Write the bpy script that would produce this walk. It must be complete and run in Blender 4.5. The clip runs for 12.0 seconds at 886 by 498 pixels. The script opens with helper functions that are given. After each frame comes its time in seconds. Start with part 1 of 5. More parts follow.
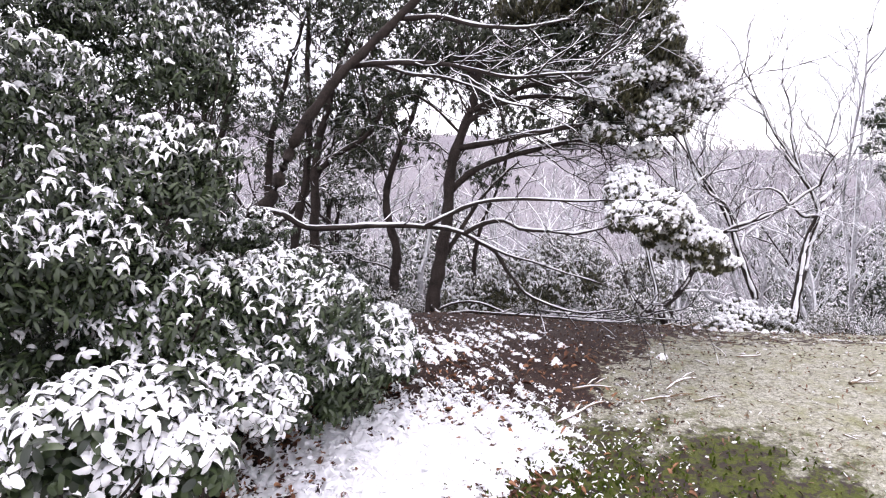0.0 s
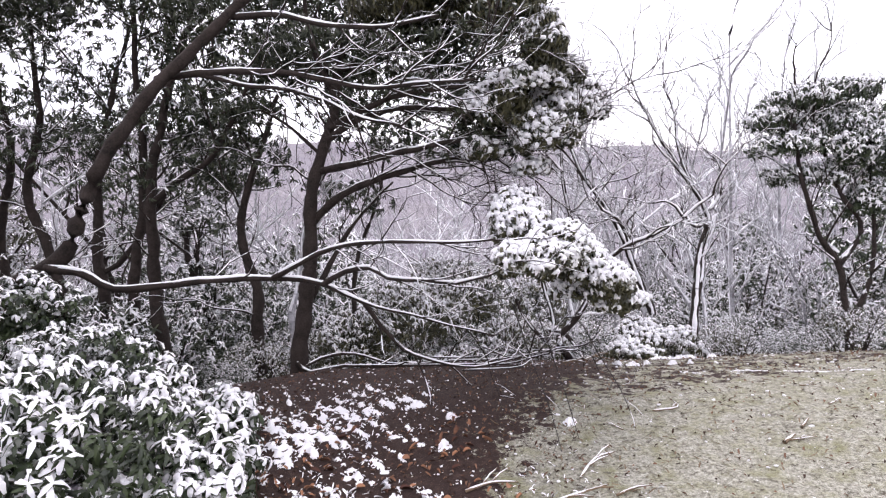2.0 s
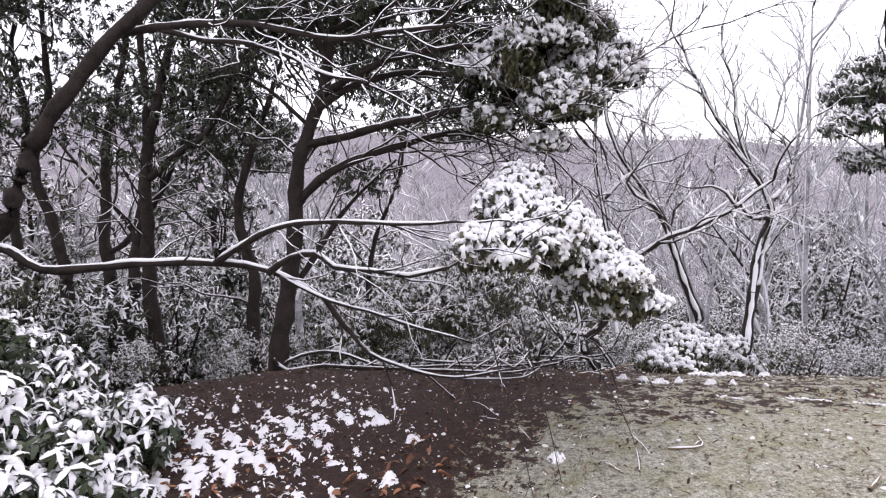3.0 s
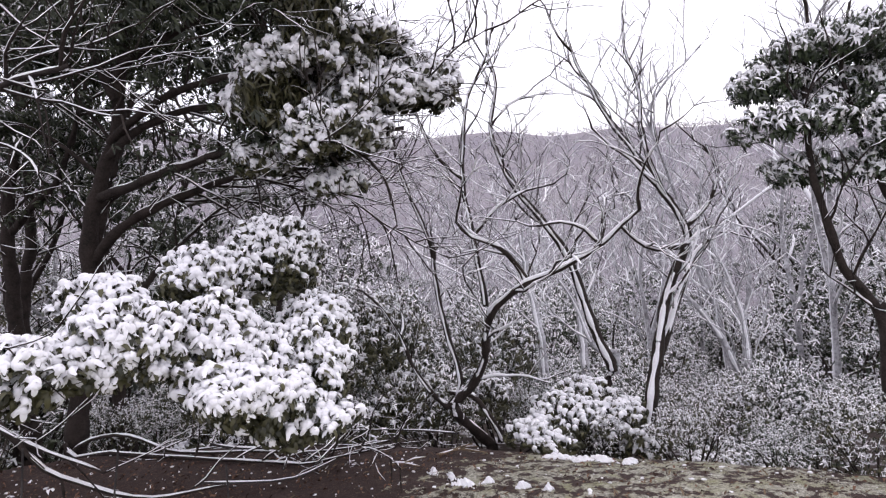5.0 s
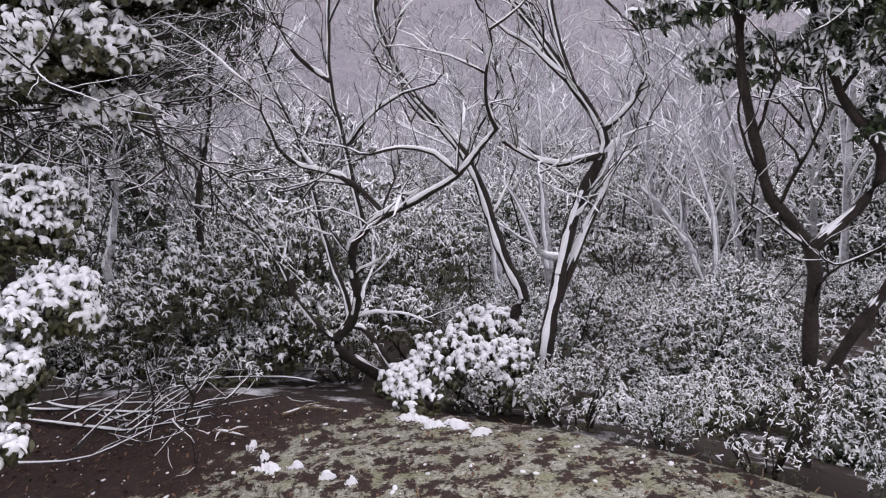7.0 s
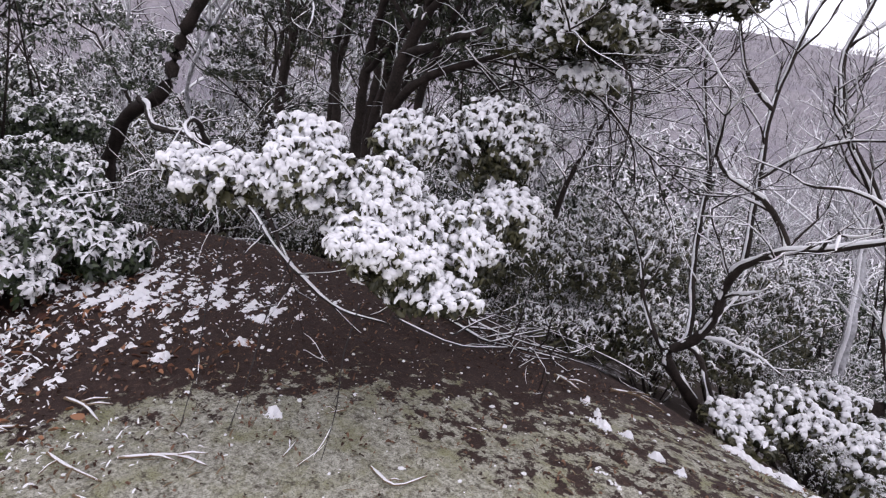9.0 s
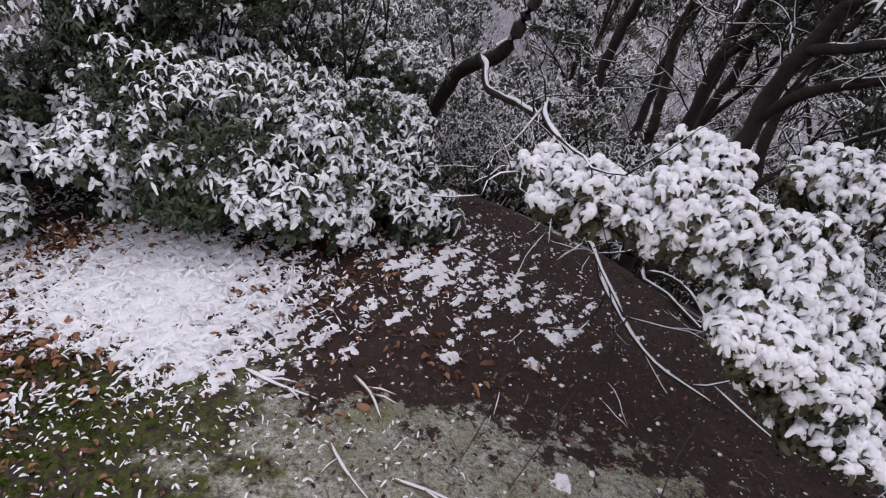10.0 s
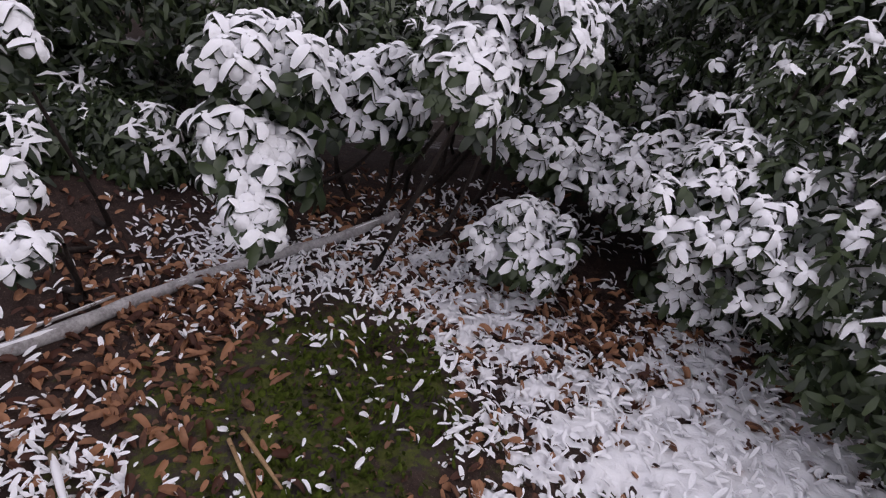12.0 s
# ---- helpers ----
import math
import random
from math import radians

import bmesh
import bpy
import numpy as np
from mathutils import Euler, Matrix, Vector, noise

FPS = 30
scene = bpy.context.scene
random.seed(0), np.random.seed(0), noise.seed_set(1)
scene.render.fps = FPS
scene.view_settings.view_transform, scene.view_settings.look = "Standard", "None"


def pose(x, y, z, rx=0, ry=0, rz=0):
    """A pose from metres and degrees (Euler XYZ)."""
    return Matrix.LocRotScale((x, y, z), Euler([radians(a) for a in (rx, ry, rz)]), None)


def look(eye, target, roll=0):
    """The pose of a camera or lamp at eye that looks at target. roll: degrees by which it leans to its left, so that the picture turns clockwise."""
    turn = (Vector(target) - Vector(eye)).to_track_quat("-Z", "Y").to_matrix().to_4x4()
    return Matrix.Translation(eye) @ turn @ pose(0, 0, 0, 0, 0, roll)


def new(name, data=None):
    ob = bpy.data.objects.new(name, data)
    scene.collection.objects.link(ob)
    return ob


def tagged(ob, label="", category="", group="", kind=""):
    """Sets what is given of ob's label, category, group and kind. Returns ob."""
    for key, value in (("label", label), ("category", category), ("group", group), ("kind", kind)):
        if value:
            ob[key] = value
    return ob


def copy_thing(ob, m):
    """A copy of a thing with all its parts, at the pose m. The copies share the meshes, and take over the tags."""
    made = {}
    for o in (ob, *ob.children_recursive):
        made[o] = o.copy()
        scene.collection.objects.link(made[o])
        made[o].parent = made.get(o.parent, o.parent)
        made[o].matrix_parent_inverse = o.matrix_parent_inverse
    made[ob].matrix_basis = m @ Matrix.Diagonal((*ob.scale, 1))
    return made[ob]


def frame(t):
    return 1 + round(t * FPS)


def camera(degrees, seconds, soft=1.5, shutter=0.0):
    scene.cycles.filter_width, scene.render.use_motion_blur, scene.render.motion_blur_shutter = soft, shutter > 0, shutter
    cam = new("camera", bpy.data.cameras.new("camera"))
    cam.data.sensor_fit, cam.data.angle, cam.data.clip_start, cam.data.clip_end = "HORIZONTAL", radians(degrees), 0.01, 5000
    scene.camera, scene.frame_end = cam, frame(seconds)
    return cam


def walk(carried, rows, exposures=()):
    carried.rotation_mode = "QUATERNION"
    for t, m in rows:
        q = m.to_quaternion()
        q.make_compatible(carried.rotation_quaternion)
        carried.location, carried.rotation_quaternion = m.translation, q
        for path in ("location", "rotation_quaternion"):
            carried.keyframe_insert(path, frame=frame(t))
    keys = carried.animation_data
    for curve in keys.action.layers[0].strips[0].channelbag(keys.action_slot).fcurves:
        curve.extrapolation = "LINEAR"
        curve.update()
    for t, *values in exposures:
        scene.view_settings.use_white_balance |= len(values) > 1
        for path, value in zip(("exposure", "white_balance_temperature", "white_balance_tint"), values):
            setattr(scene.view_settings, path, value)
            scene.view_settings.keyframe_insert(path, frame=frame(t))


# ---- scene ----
cam = camera(72.0, 12.0, soft=1.2, shutter=0.04)

PATH = [
    (0, (-0.195, 0.699, 0.878), (-0.044, 2.691, 0.779), -1.2),
    (0.5, (-0.075, 1.069, 0.930), (0.079, 3.060, 0.831), -1.4),
    (1, (0.057, 1.348, 0.983), (0.530, 3.289, 0.887), -5.1),
    (1.5, (0.071, 1.450, 1.057), (0.680, 3.352, 0.963), -6.1),
    (2, (0.114, 1.502, 1.092), (0.606, 3.438, 0.991), -4.5),
    (2.5, (0.366, 1.675, 1.071), (0.768, 3.631, 0.960), -4.1),
    (3, (0.700, 2.034, 1.000), (0.984, 4.010, 0.886), -3.2),
    (3.5, (1.176, 2.204, 0.983), (1.403, 4.189, 0.901), -4.5),
    (3.7, (1.299, 2.227, 1.006), (1.539, 4.211, 0.937), -4.3),
    (5.3, (2.657, 2.704, 1.170), (2.621, 4.702, 1.080), -5.9),
    (5.5, (2.790, 2.777, 1.146), (2.718, 4.774, 1.061), -5.6),
    (6, (3.171, 2.997, 1.269), (3.141, 4.959, 0.884), -8.9),
    (6.5, (3.398, 3.190, 1.307), (3.310, 5.117, 0.778), -9.3),
    (6.7, (3.472, 3.236, 1.326), (3.339, 5.161, 0.803), -9.4),
    (8.3, (3.229, 3.321, 1.176), (2.937, 5.251, 0.741), -2.8),
    (8.5, (3.156, 3.295, 1.170), (2.677, 5.188, 0.735), 0.3),
    (9, (3.050, 2.852, 1.202), (2.048, 4.524, 0.754), 7.6),
    (9.5, (2.928, 2.880, 1.374), (1.637, 4.266, 0.733), 12.3),
    (10, (2.409, 2.995, 1.239), (0.904, 4.098, 0.520), 16.4),
    (10.5, (1.950, 2.804, 1.012), (0.332, 3.713, 0.266), 22.5),
    (11, (1.548, 2.632, 0.927), (-0.139, 3.248, 0.047), 25.9),
    (11.5, (0.997, 2.538, 0.845), (-0.654, 2.832, -0.245), 27.3),
    (12, (0.610, 2.387, 0.694), (-1.041, 2.583, -0.418), 28.0),
]
walk(cam, [(t, look(eye, target, roll)) for t, eye, target, roll in PATH],
     exposures=[(0, 0.9, 6500, 18), (1.5, 0.74, 6500, 18), (3, 0.5, 6500, 18), (3.7, 0.45, 6500, 18), (5.3, 0.2, 6450, 18), (6, 0.18, 6450, 18), (8.5, 0.14, 6450, 18), (9.1, 0.08, 6400, 18), (9.5, -0.18, 6400, 18), (10.1, -0.3, 6400, 18), (11, -0.35, 6400, 19), (12, -0.45, 6450, 20)])

# ---- sky and sun: overcast ----
world = bpy.data.worlds.new("overcast_sky")
scene.world = world
world.use_nodes = True
wn, wl = world.node_tree.nodes, world.node_tree.links
sky = wn.new("ShaderNodeTexSky")
sky.sky_type, sky.sun_disc = "NISHITA", False
sky.sun_elevation, sky.sun_rotation = radians(40), radians(20)
cloud = wn.new("ShaderNodeMix")
cloud.data_type = "RGBA"
cloud.inputs["Factor"].default_value = 0.97
cloud.inputs["B"].default_value = (0.97, 0.95, 1.0, 1)
wl.new(sky.outputs["Color"], cloud.inputs["A"])
wl.new(cloud.outputs["Result"], wn["Background"].inputs["Color"])
wn["Background"].inputs["Strength"].default_value = 1.15
sun = new("sun", bpy.data.lights.new("sun", "SUN"))
sun.data.energy, sun.data.angle, sun.data.color = 0.6, radians(30), (1.0, 0.97, 0.93)
sun.matrix_world = look((0, 0, 60), (-12, -32, 0))


# ---- materials ----
def shader(name, rough=0.7, spec=0.3):
    m = bpy.data.materials.new(name)
    m.use_nodes = True
    b = m.node_tree.nodes["Principled BSDF"]
    b.inputs["Roughness"].default_value = rough
    b.inputs["Specular IOR Level"].default_value = spec
    return m, m.node_tree.nodes, m.node_tree.links, b


def noise_tex(n, l, scale, detail=5, coord=None, rough=0.6):
    t = n.new("ShaderNodeTexNoise")
    t.inputs["Scale"].default_value, t.inputs["Detail"].default_value, t.inputs["Roughness"].default_value = scale, detail, rough
    if coord:
        l.new(coord, t.inputs["Vector"])
    return t


def ramp(n, l, fac, stops):
    r = n.new("ShaderNodeValToRGB")
    while len(r.color_ramp.elements) < len(stops):
        r.color_ramp.elements.new(0.5)
    for e, (p, c) in zip(r.color_ramp.elements, stops):
        e.position, e.color = p, (*c, 1) if len(c) == 3 else c
    l.new(fac, r.inputs["Fac"])
    return r


def mix(n, l, fac, a, b):
    m = n.new("ShaderNodeMix")
    m.data_type = "RGBA"
    for sock, v in (("Factor", fac), ("A", a), ("B", b)):
        if isinstance(v, (tuple, float, int)):
            m.inputs[sock].default_value = v if sock == "Factor" else (*v, 1)
        else:
            l.new(v, m.inputs[sock])
    return m.outputs["Result"]


def bump(n, l, b, height, dist, strength=0.6):
    k = n.new("ShaderNodeBump")
    k.inputs["Distance"].default_value, k.inputs["Strength"].default_value = dist, strength
    l.new(height, k.inputs["Height"])
    l.new(k.outputs["Normal"], b.inputs["Normal"])


def mottled(name, dark, light, scale, rough=0.8, spec=0.3, relief=0.004, island=0.0, fine=6.0):
    """Two scales of noise between two colours, with relief."""
    m, n, l, b = shader(name, rough, spec)
    co = n.new("ShaderNodeTexCoord").outputs["Object"]
    big, small = noise_tex(n, l, scale, 5, co), noise_tex(n, l, scale * fine, 4, co)
    f = n.new("ShaderNodeMath")
    f.operation = "MULTIPLY_ADD"
    f.inputs[1].default_value = 0.55
    l.new(big.outputs["Fac"], f.inputs[0])
    g = n.new("ShaderNodeMath")
    g.operation = "MULTIPLY"
    g.inputs[1].default_value = 0.45
    l.new(small.outputs["Fac"], g.inputs[0])
    l.new(g.outputs[0], f.inputs[2])
    fac = f.outputs[0]
    if island:
        geo = n.new("ShaderNodeNewGeometry")
        h = n.new("ShaderNodeMath")
        h.operation = "MULTIPLY_ADD"
        h.inputs[1].default_value = island
        l.new(geo.outputs["Random Per Island"], h.inputs[0])
        l.new(fac, h.inputs[2])
        k = n.new("ShaderNodeMath")
        k.operation = "SUBTRACT"
        k.inputs[1].default_value = island / 2
        l.new(h.outputs[0], k.inputs[0])
        fac = k.outputs[0]
    l.new(ramp(n, l, fac, ((0.32, dark), (0.68, light))).outputs["Color"], b.inputs["Base Color"])
    if relief:
        bump(n, l, b, small.outputs["Fac"], relief)
    return m


M_SNOW = mottled("snow", (0.86, 0.86, 0.89), (0.95, 0.95, 0.955), 9, 0.75, 0.25, 0.006)
M_LEAF = mottled("evergreen_leaf", (0.010, 0.018, 0.007), (0.045, 0.066, 0.024), 3, 0.42, 0.5, 0.0, island=0.5)
M_OLIVE = mottled("olive_leaf", (0.020, 0.021, 0.008), (0.085, 0.080, 0.034), 3, 0.45, 0.45, 0.0, island=0.5)
M_DARKLEAF = mottled("canopy_leaf", (0.010, 0.016, 0.007), (0.045, 0.055, 0.025), 2, 0.5, 0.4, 0.0, island=0.5)
M_BARK = mottled("dark_bark", (0.010, 0.008, 0.007), (0.055, 0.042, 0.036), 14, 0.85, 0.2, 0.01)
M_GREYBARK = mottled("grey_bark", (0.018, 0.016, 0.016), (0.09, 0.08, 0.078), 12, 0.85, 0.2, 0.008)
M_LITTER = mottled("dead_leaf", (0.065, 0.022, 0.012), (0.34, 0.165, 0.085), 6, 0.6, 0.35, 0.0, island=0.9)
M_RIME = mottled("rimed_bark", (0.07, 0.062, 0.062), (0.80, 0.80, 0.83), 5, 0.85, 0.2, 0.006)
M_POLE = mottled("weathered_pole", (0.20, 0.185, 0.18), (0.62, 0.60, 0.60), 18, 0.85, 0.2, 0.004)
M_SCRAP = mottled("leaf_scrap", (0.045, 0.022, 0.014), (0.20, 0.11, 0.07), 6, 0.7, 0.25, 0.0, island=0.9)
M_MOSS = mottled("moss", (0.02, 0.035, 0.006), (0.10, 0.13, 0.02), 22, 0.95, 0.1, 0.012)
M_TWIG = mottled("twig_wood", (0.10, 0.07, 0.045), (0.30, 0.22, 0.14), 30, 0.8, 0.2, 0.003)
M_STRAW = mottled("split_wood", (0.22, 0.13, 0.06), (0.45, 0.30, 0.17), 30, 0.7, 0.2, 0.003)


def rock_material():
    """Granite under pale lichen in the east, dark wet leaf mould in the west, moss near the start."""
    m, n, l, b = shader("rock", 0.85, 0.25)
    co = n.new("ShaderNodeTexCoord").outputs["Object"]
    sep = n.new("ShaderNodeSeparateXYZ")
    l.new(co, sep.inputs[0])

    def math_(op, a, c):
        k = n.new("ShaderNodeMath")
        k.operation = op
        for i, v in enumerate((a, c)):
            if isinstance(v, (int, float)):
                k.inputs[i].default_value = v
            else:
                l.new(v, k.inputs[i])
        return k.outputs[0]

    big, mid, fin = noise_tex(n, l, 1.6, 6, co), noise_tex(n, l, 7, 6, co, 0.7), noise_tex(n, l, 55, 4, co, 0.7)
    lichen = mix(n, l, ramp(n, l, fin.outputs["Fac"], ((0.35, (0, 0, 0)), (0.62, (1, 1, 1)))).outputs["Color"], (0.15, 0.145, 0.105), (0.52, 0.51, 0.43))
    lichen = mix(n, l, ramp(n, l, mid.outputs["Fac"], ((0.45, (0, 0, 0)), (0.68, (1, 1, 1)))).outputs["Color"], lichen, (0.25, 0.25, 0.14))
    spk = noise_tex(n, l, 170, 3, co, 0.8)
    lichen = mix(n, l, ramp(n, l, spk.outputs["Fac"], ((0.36, (1, 1, 1)), (0.47, (0, 0, 0)))).outputs["Color"], lichen, (0.07, 0.065, 0.05))
    lichen = mix(n, l, ramp(n, l, spk.outputs["Fac"], ((0.6, (0, 0, 0)), (0.72, (1, 1, 1)))).outputs["Color"], lichen, (0.55, 0.54, 0.48))
    pit = noise_tex(n, l, 24, 4, co, 0.75)
    lichen = mix(n, l, ramp(n, l, pit.outputs["Fac"], ((0.34, (1, 1, 1)), (0.45, (0, 0, 0)))).outputs["Color"], lichen, (0.085, 0.075, 0.055))
    dark = mix(n, l, fin.outputs["Fac"], (0.010, 0.007, 0.006), (0.060, 0.035, 0.029))
    dark = mix(n, l, ramp(n, l, pit.outputs["Fac"], ((0.52, (0, 0, 0)), (0.66, (1, 1, 1)))).outputs["Color"], dark, (0.066, 0.040, 0.031))
    dark = mix(n, l, ramp(n, l, spk.outputs["Fac"], ((0.60, (0, 0, 0)), (0.68, (1, 1, 1)))).outputs["Color"], dark, (0.17, 0.12, 0.092))
    # east of a wandering line the lichen wins; towards the far edge it breaks into scabs
    side = math_("SUBTRACT", sep.outputs["X"], math_("ADD", 0.40, math_("MULTIPLY", math_("SUBTRACT", math_("MAXIMUM", sep.outputs["Y"], 3.35), 3.4), 0.62)))
    side = math_("ADD", side, math_("MULTIPLY", math_("SUBTRACT", big.outputs["Fac"], 0.5), 1.3))
    side = math_("ADD", side, math_("MULTIPLY", math_("SUBTRACT", mid.outputs["Fac"], 0.5), 1.5))
    far = math_("MULTIPLY", math_("MAXIMUM", math_("SUBTRACT", sep.outputs["Y"], 4.35), 0.0), 0.55)
    side = math_("SUBTRACT", side, far)
    lid = math_("MAXIMUM", math_("SUBTRACT", 0.75, math_("MULTIPLY", math_("MAXIMUM", math_("SUBTRACT", sep.outputs["Y"], 4.35), 0.0), 1.3)), 0.16)
    side = math_("MINIMUM", side, lid)
    scab = noise_tex(n, l, 13, 6, co, 0.72)
    fray = math_("MINIMUM", math_("MULTIPLY", math_("MAXIMUM", math_("SUBTRACT", sep.outputs["Y"], 3.9), 0.0), 1.9), 2.6)
    side = math_("ADD", side, math_("MULTIPLY", math_("SUBTRACT", scab.outputs["Fac"], 0.53), math_("ADD", fray, 1.6)))
    mask = ramp(n, l, math_("ADD", math_("MULTIPLY", side, 0.6), 0.5), ((0.47, (0, 0, 0)), (0.54, (1, 1, 1))))
    col = mix(n, l, mask.outputs["Color"], dark, lichen)
    # moss and dark mould around the near west
    d1 = n.new("ShaderNodeVectorMath")
    d1.operation = "DISTANCE"
    d1.inputs[1].default_value = (1.05, 2.95, -0.25)
    l.new(co, d1.inputs[0])
    d2 = n.new("ShaderNodeVectorMath")
    d2.operation = "DISTANCE"
    d2.inputs[1].default_value = (-0.32, 2.36, -0.55)
    l.new(co, d2.inputs[0])
    d3 = n.new("ShaderNodeVectorMath")
    d3.operation = "DISTANCE"
    d3.inputs[1].default_value = (0.52, 3.08, -0.28)
    l.new(co, d3.inputs[0])
    near = math_("MAXIMUM", math_("SUBTRACT", 0.88, d1.outputs["Value"]), math_("SUBTRACT", 0.72, d2.outputs["Value"]))
    near = math_("MAXIMUM", near, math_("SUBTRACT", 0.95, d3.outputs["Value"]))
    near = math_("ADD", near, math_("MULTIPLY", math_("SUBTRACT", mid.outputs["Fac"], 0.5), 1.6))
    mossy = ramp(n, l, near, ((0.22, (0, 0, 0)), (0.45, (1, 1, 1))))
    green = mix(n, l, fin.outputs["Fac"], (0.018, 0.03, 0.006), (0.12, 0.13, 0.025))
    green = mix(n, l, ramp(n, l, pit.outputs["Fac"], ((0.47, (0, 0, 0)), (0.56, (1, 1, 1)))).outputs["Color"], green, (0.042, 0.032, 0.028))
    col = mix(n, l, mossy.outputs["Color"], col, green)
    l.new(col, b.inputs["Base Color"])
    bump(n, l, b, math_("ADD", mid.outputs["Fac"], math_("MULTIPLY", fin.outputs["Fac"], 0.5)), 0.02, 0.7)
    return m


def ground_material():
    """Forest floor: brown mould under patchy snow; far off, bare woods powdered with snow, with haze put into their
    colour.
    """
    m, n, l, b = shader("forest_floor", 0.95, 0.1)
    co = n.new("ShaderNodeTexCoord").outputs["Object"]
    a, c, d = noise_tex(n, l, 2.2, 6, co, 0.7), noise_tex(n, l, 0.05, 8, co, 0.75), noise_tex(n, l, 0.9, 8, co, 0.8)
    near = mix(n, l, ramp(n, l, a.outputs["Fac"], ((0.54, (0, 0, 0)), (0.68, (1, 1, 1)))).outputs["Color"], (0.045, 0.035, 0.03), (0.66, 0.65, 0.68))
    # pale mauve greys of low contrast: snowy woods with distance haze painted in
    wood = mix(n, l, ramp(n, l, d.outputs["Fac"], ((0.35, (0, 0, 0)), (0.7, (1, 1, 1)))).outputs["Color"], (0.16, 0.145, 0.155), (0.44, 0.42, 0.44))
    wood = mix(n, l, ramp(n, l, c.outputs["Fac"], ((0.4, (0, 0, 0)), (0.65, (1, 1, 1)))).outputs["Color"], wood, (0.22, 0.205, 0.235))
    # the hazy colour takes over from 15 to 60 m
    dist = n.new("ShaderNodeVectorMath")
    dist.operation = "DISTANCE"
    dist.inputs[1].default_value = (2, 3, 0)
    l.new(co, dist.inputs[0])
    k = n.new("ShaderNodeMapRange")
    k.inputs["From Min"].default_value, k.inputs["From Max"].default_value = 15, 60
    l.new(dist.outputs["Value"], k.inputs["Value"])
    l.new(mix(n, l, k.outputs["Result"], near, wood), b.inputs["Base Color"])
    bump(n, l, b, a.outputs["Fac"], 0.05, 0.5)
    return m


M_ROCK, M_GROUND = rock_material(), ground_material()

# ---- helpers of this scene ----
rng = np.random.default_rng(7)
UP = np.array([0.0, 0.0, 1.0])


def waves(x, y, scale, seed, octaves=4):
    """Smooth noise of a plan place, about -1 to 1."""
    r = np.random.default_rng(seed)
    out, amp = 0.0, 0.5
    for i in range(octaves):
        for _ in range(3):
            a, p = r.uniform(0, 2 * np.pi), r.uniform(0, 2 * np.pi)
            out = out + amp / 2 * np.sin((x * np.cos(a) + y * np.sin(a)) * scale + p)
        scale, amp = scale * 2.1, amp * 0.55
    return out


def smooth(a, b, v):
    t = np.clip((v - a) / (b - a), 0, 1)
    return t * t * (3 - 2 * t)


def ground_z(x, y):
    """Height of the land: a rock dome that falls away to a valley in the north, hills behind it."""
    x, y = np.asarray(x, float), np.asarray(y, float)
    q = np.hypot((x - 1.6) / 4.2, (y - 1.5) / 4.8)
    way = smooth(-2.5, 2.5, y)
    d = np.maximum(q - 1, 0) * 4.5
    z = -0.05 - 0.05 * smooth(0.75, 1.05, q) * way - 9.5 * (1 - np.exp(-0.040 * d)) * way - 0.02 * waves(x, y, 1.3, 3)
    r = np.hypot(x, y)
    hill = smooth(45, 420, r + 25 * waves(x, y, 0.02, 5)) * (60 + 13 * waves(x, y, 0.009, 8)) + 22 * smooth(400, 1400, r)
    u, v = np.clip(x, -3, 5.5) - 1.5, np.clip(y, 1.75, 7) - 4
    swell = -0.024 + 0.022 * u + 0.098 * v + 0.002 * u * u - 0.061 * u * v - 0.038 * v * v
    return z + swell * (1 - smooth(1.0, 2.0, q)) + hill * way * np.clip(1 - 0.75 * x / (r + 1), 0.25, 1.8) + 0.12 * waves(x, y, 0.9, 11) * smooth(1.05, 1.6, q)


def mesh_of(name, verts, faces, mats, index=None, flat=False):
    me = bpy.data.meshes.new(name)
    verts, faces = np.asarray(verts, np.float32), np.asarray(faces, np.int32)
    me.vertices.add(len(verts))
    me.vertices.foreach_set("co", verts.ravel())
    k = faces.shape[1]
    me.loops.add(faces.size)
    me.loops.foreach_set("vertex_index", faces.ravel())
    me.polygons.add(len(faces))
    me.polygons.foreach_set("loop_start", np.arange(0, faces.size, k, dtype=np.int32))
    if index is not None:
        me.polygons.foreach_set("material_index", np.asarray(index, np.int32))
    if not flat:
        me.polygons.foreach_set("use_smooth", np.ones(len(faces), bool))
    for m in mats if isinstance(mats, (list, tuple)) else [mats]:
        me.materials.append(m)
    me.update(calc_edges=True)
    return me


def part(name, me, parent, label=""):
    ob = new(name, me)
    ob.parent = parent
    ob.matrix_parent_inverse = parent.matrix_world.inverted()
    return tagged(ob, label)


def thing(name, label, category, group="", at=(0, 0, 0)):
    ob = new(name)
    ob.location = at
    ob.empty_display_size = 0.1
    ob.matrix_world = Matrix.Translation(at)
    return tagged(ob, label, category, group)


def curve_through(pts, step=0.12):
    """A smooth line through a few places."""
    p = np.asarray(pts, float)
    p = np.vstack([2 * p[0] - p[1], p, 2 * p[-1] - p[-2]])
    out = []
    for i in range(1, len(p) - 2):
        n = max(2, int(np.linalg.norm(p[i + 1] - p[i]) / step))
        t = np.linspace(0, 1, n, endpoint=False)[:, None]
        a, b, c, d = p[i - 1], p[i], p[i + 1], p[i + 2]
        out.append(0.5 * (2 * b + (c - a) * t + (2 * a - 5 * b + 4 * c - d) * t ** 2 + (3 * b - a - 3 * c + d) * t ** 3))
    return np.vstack(out + [p[-2][None]])


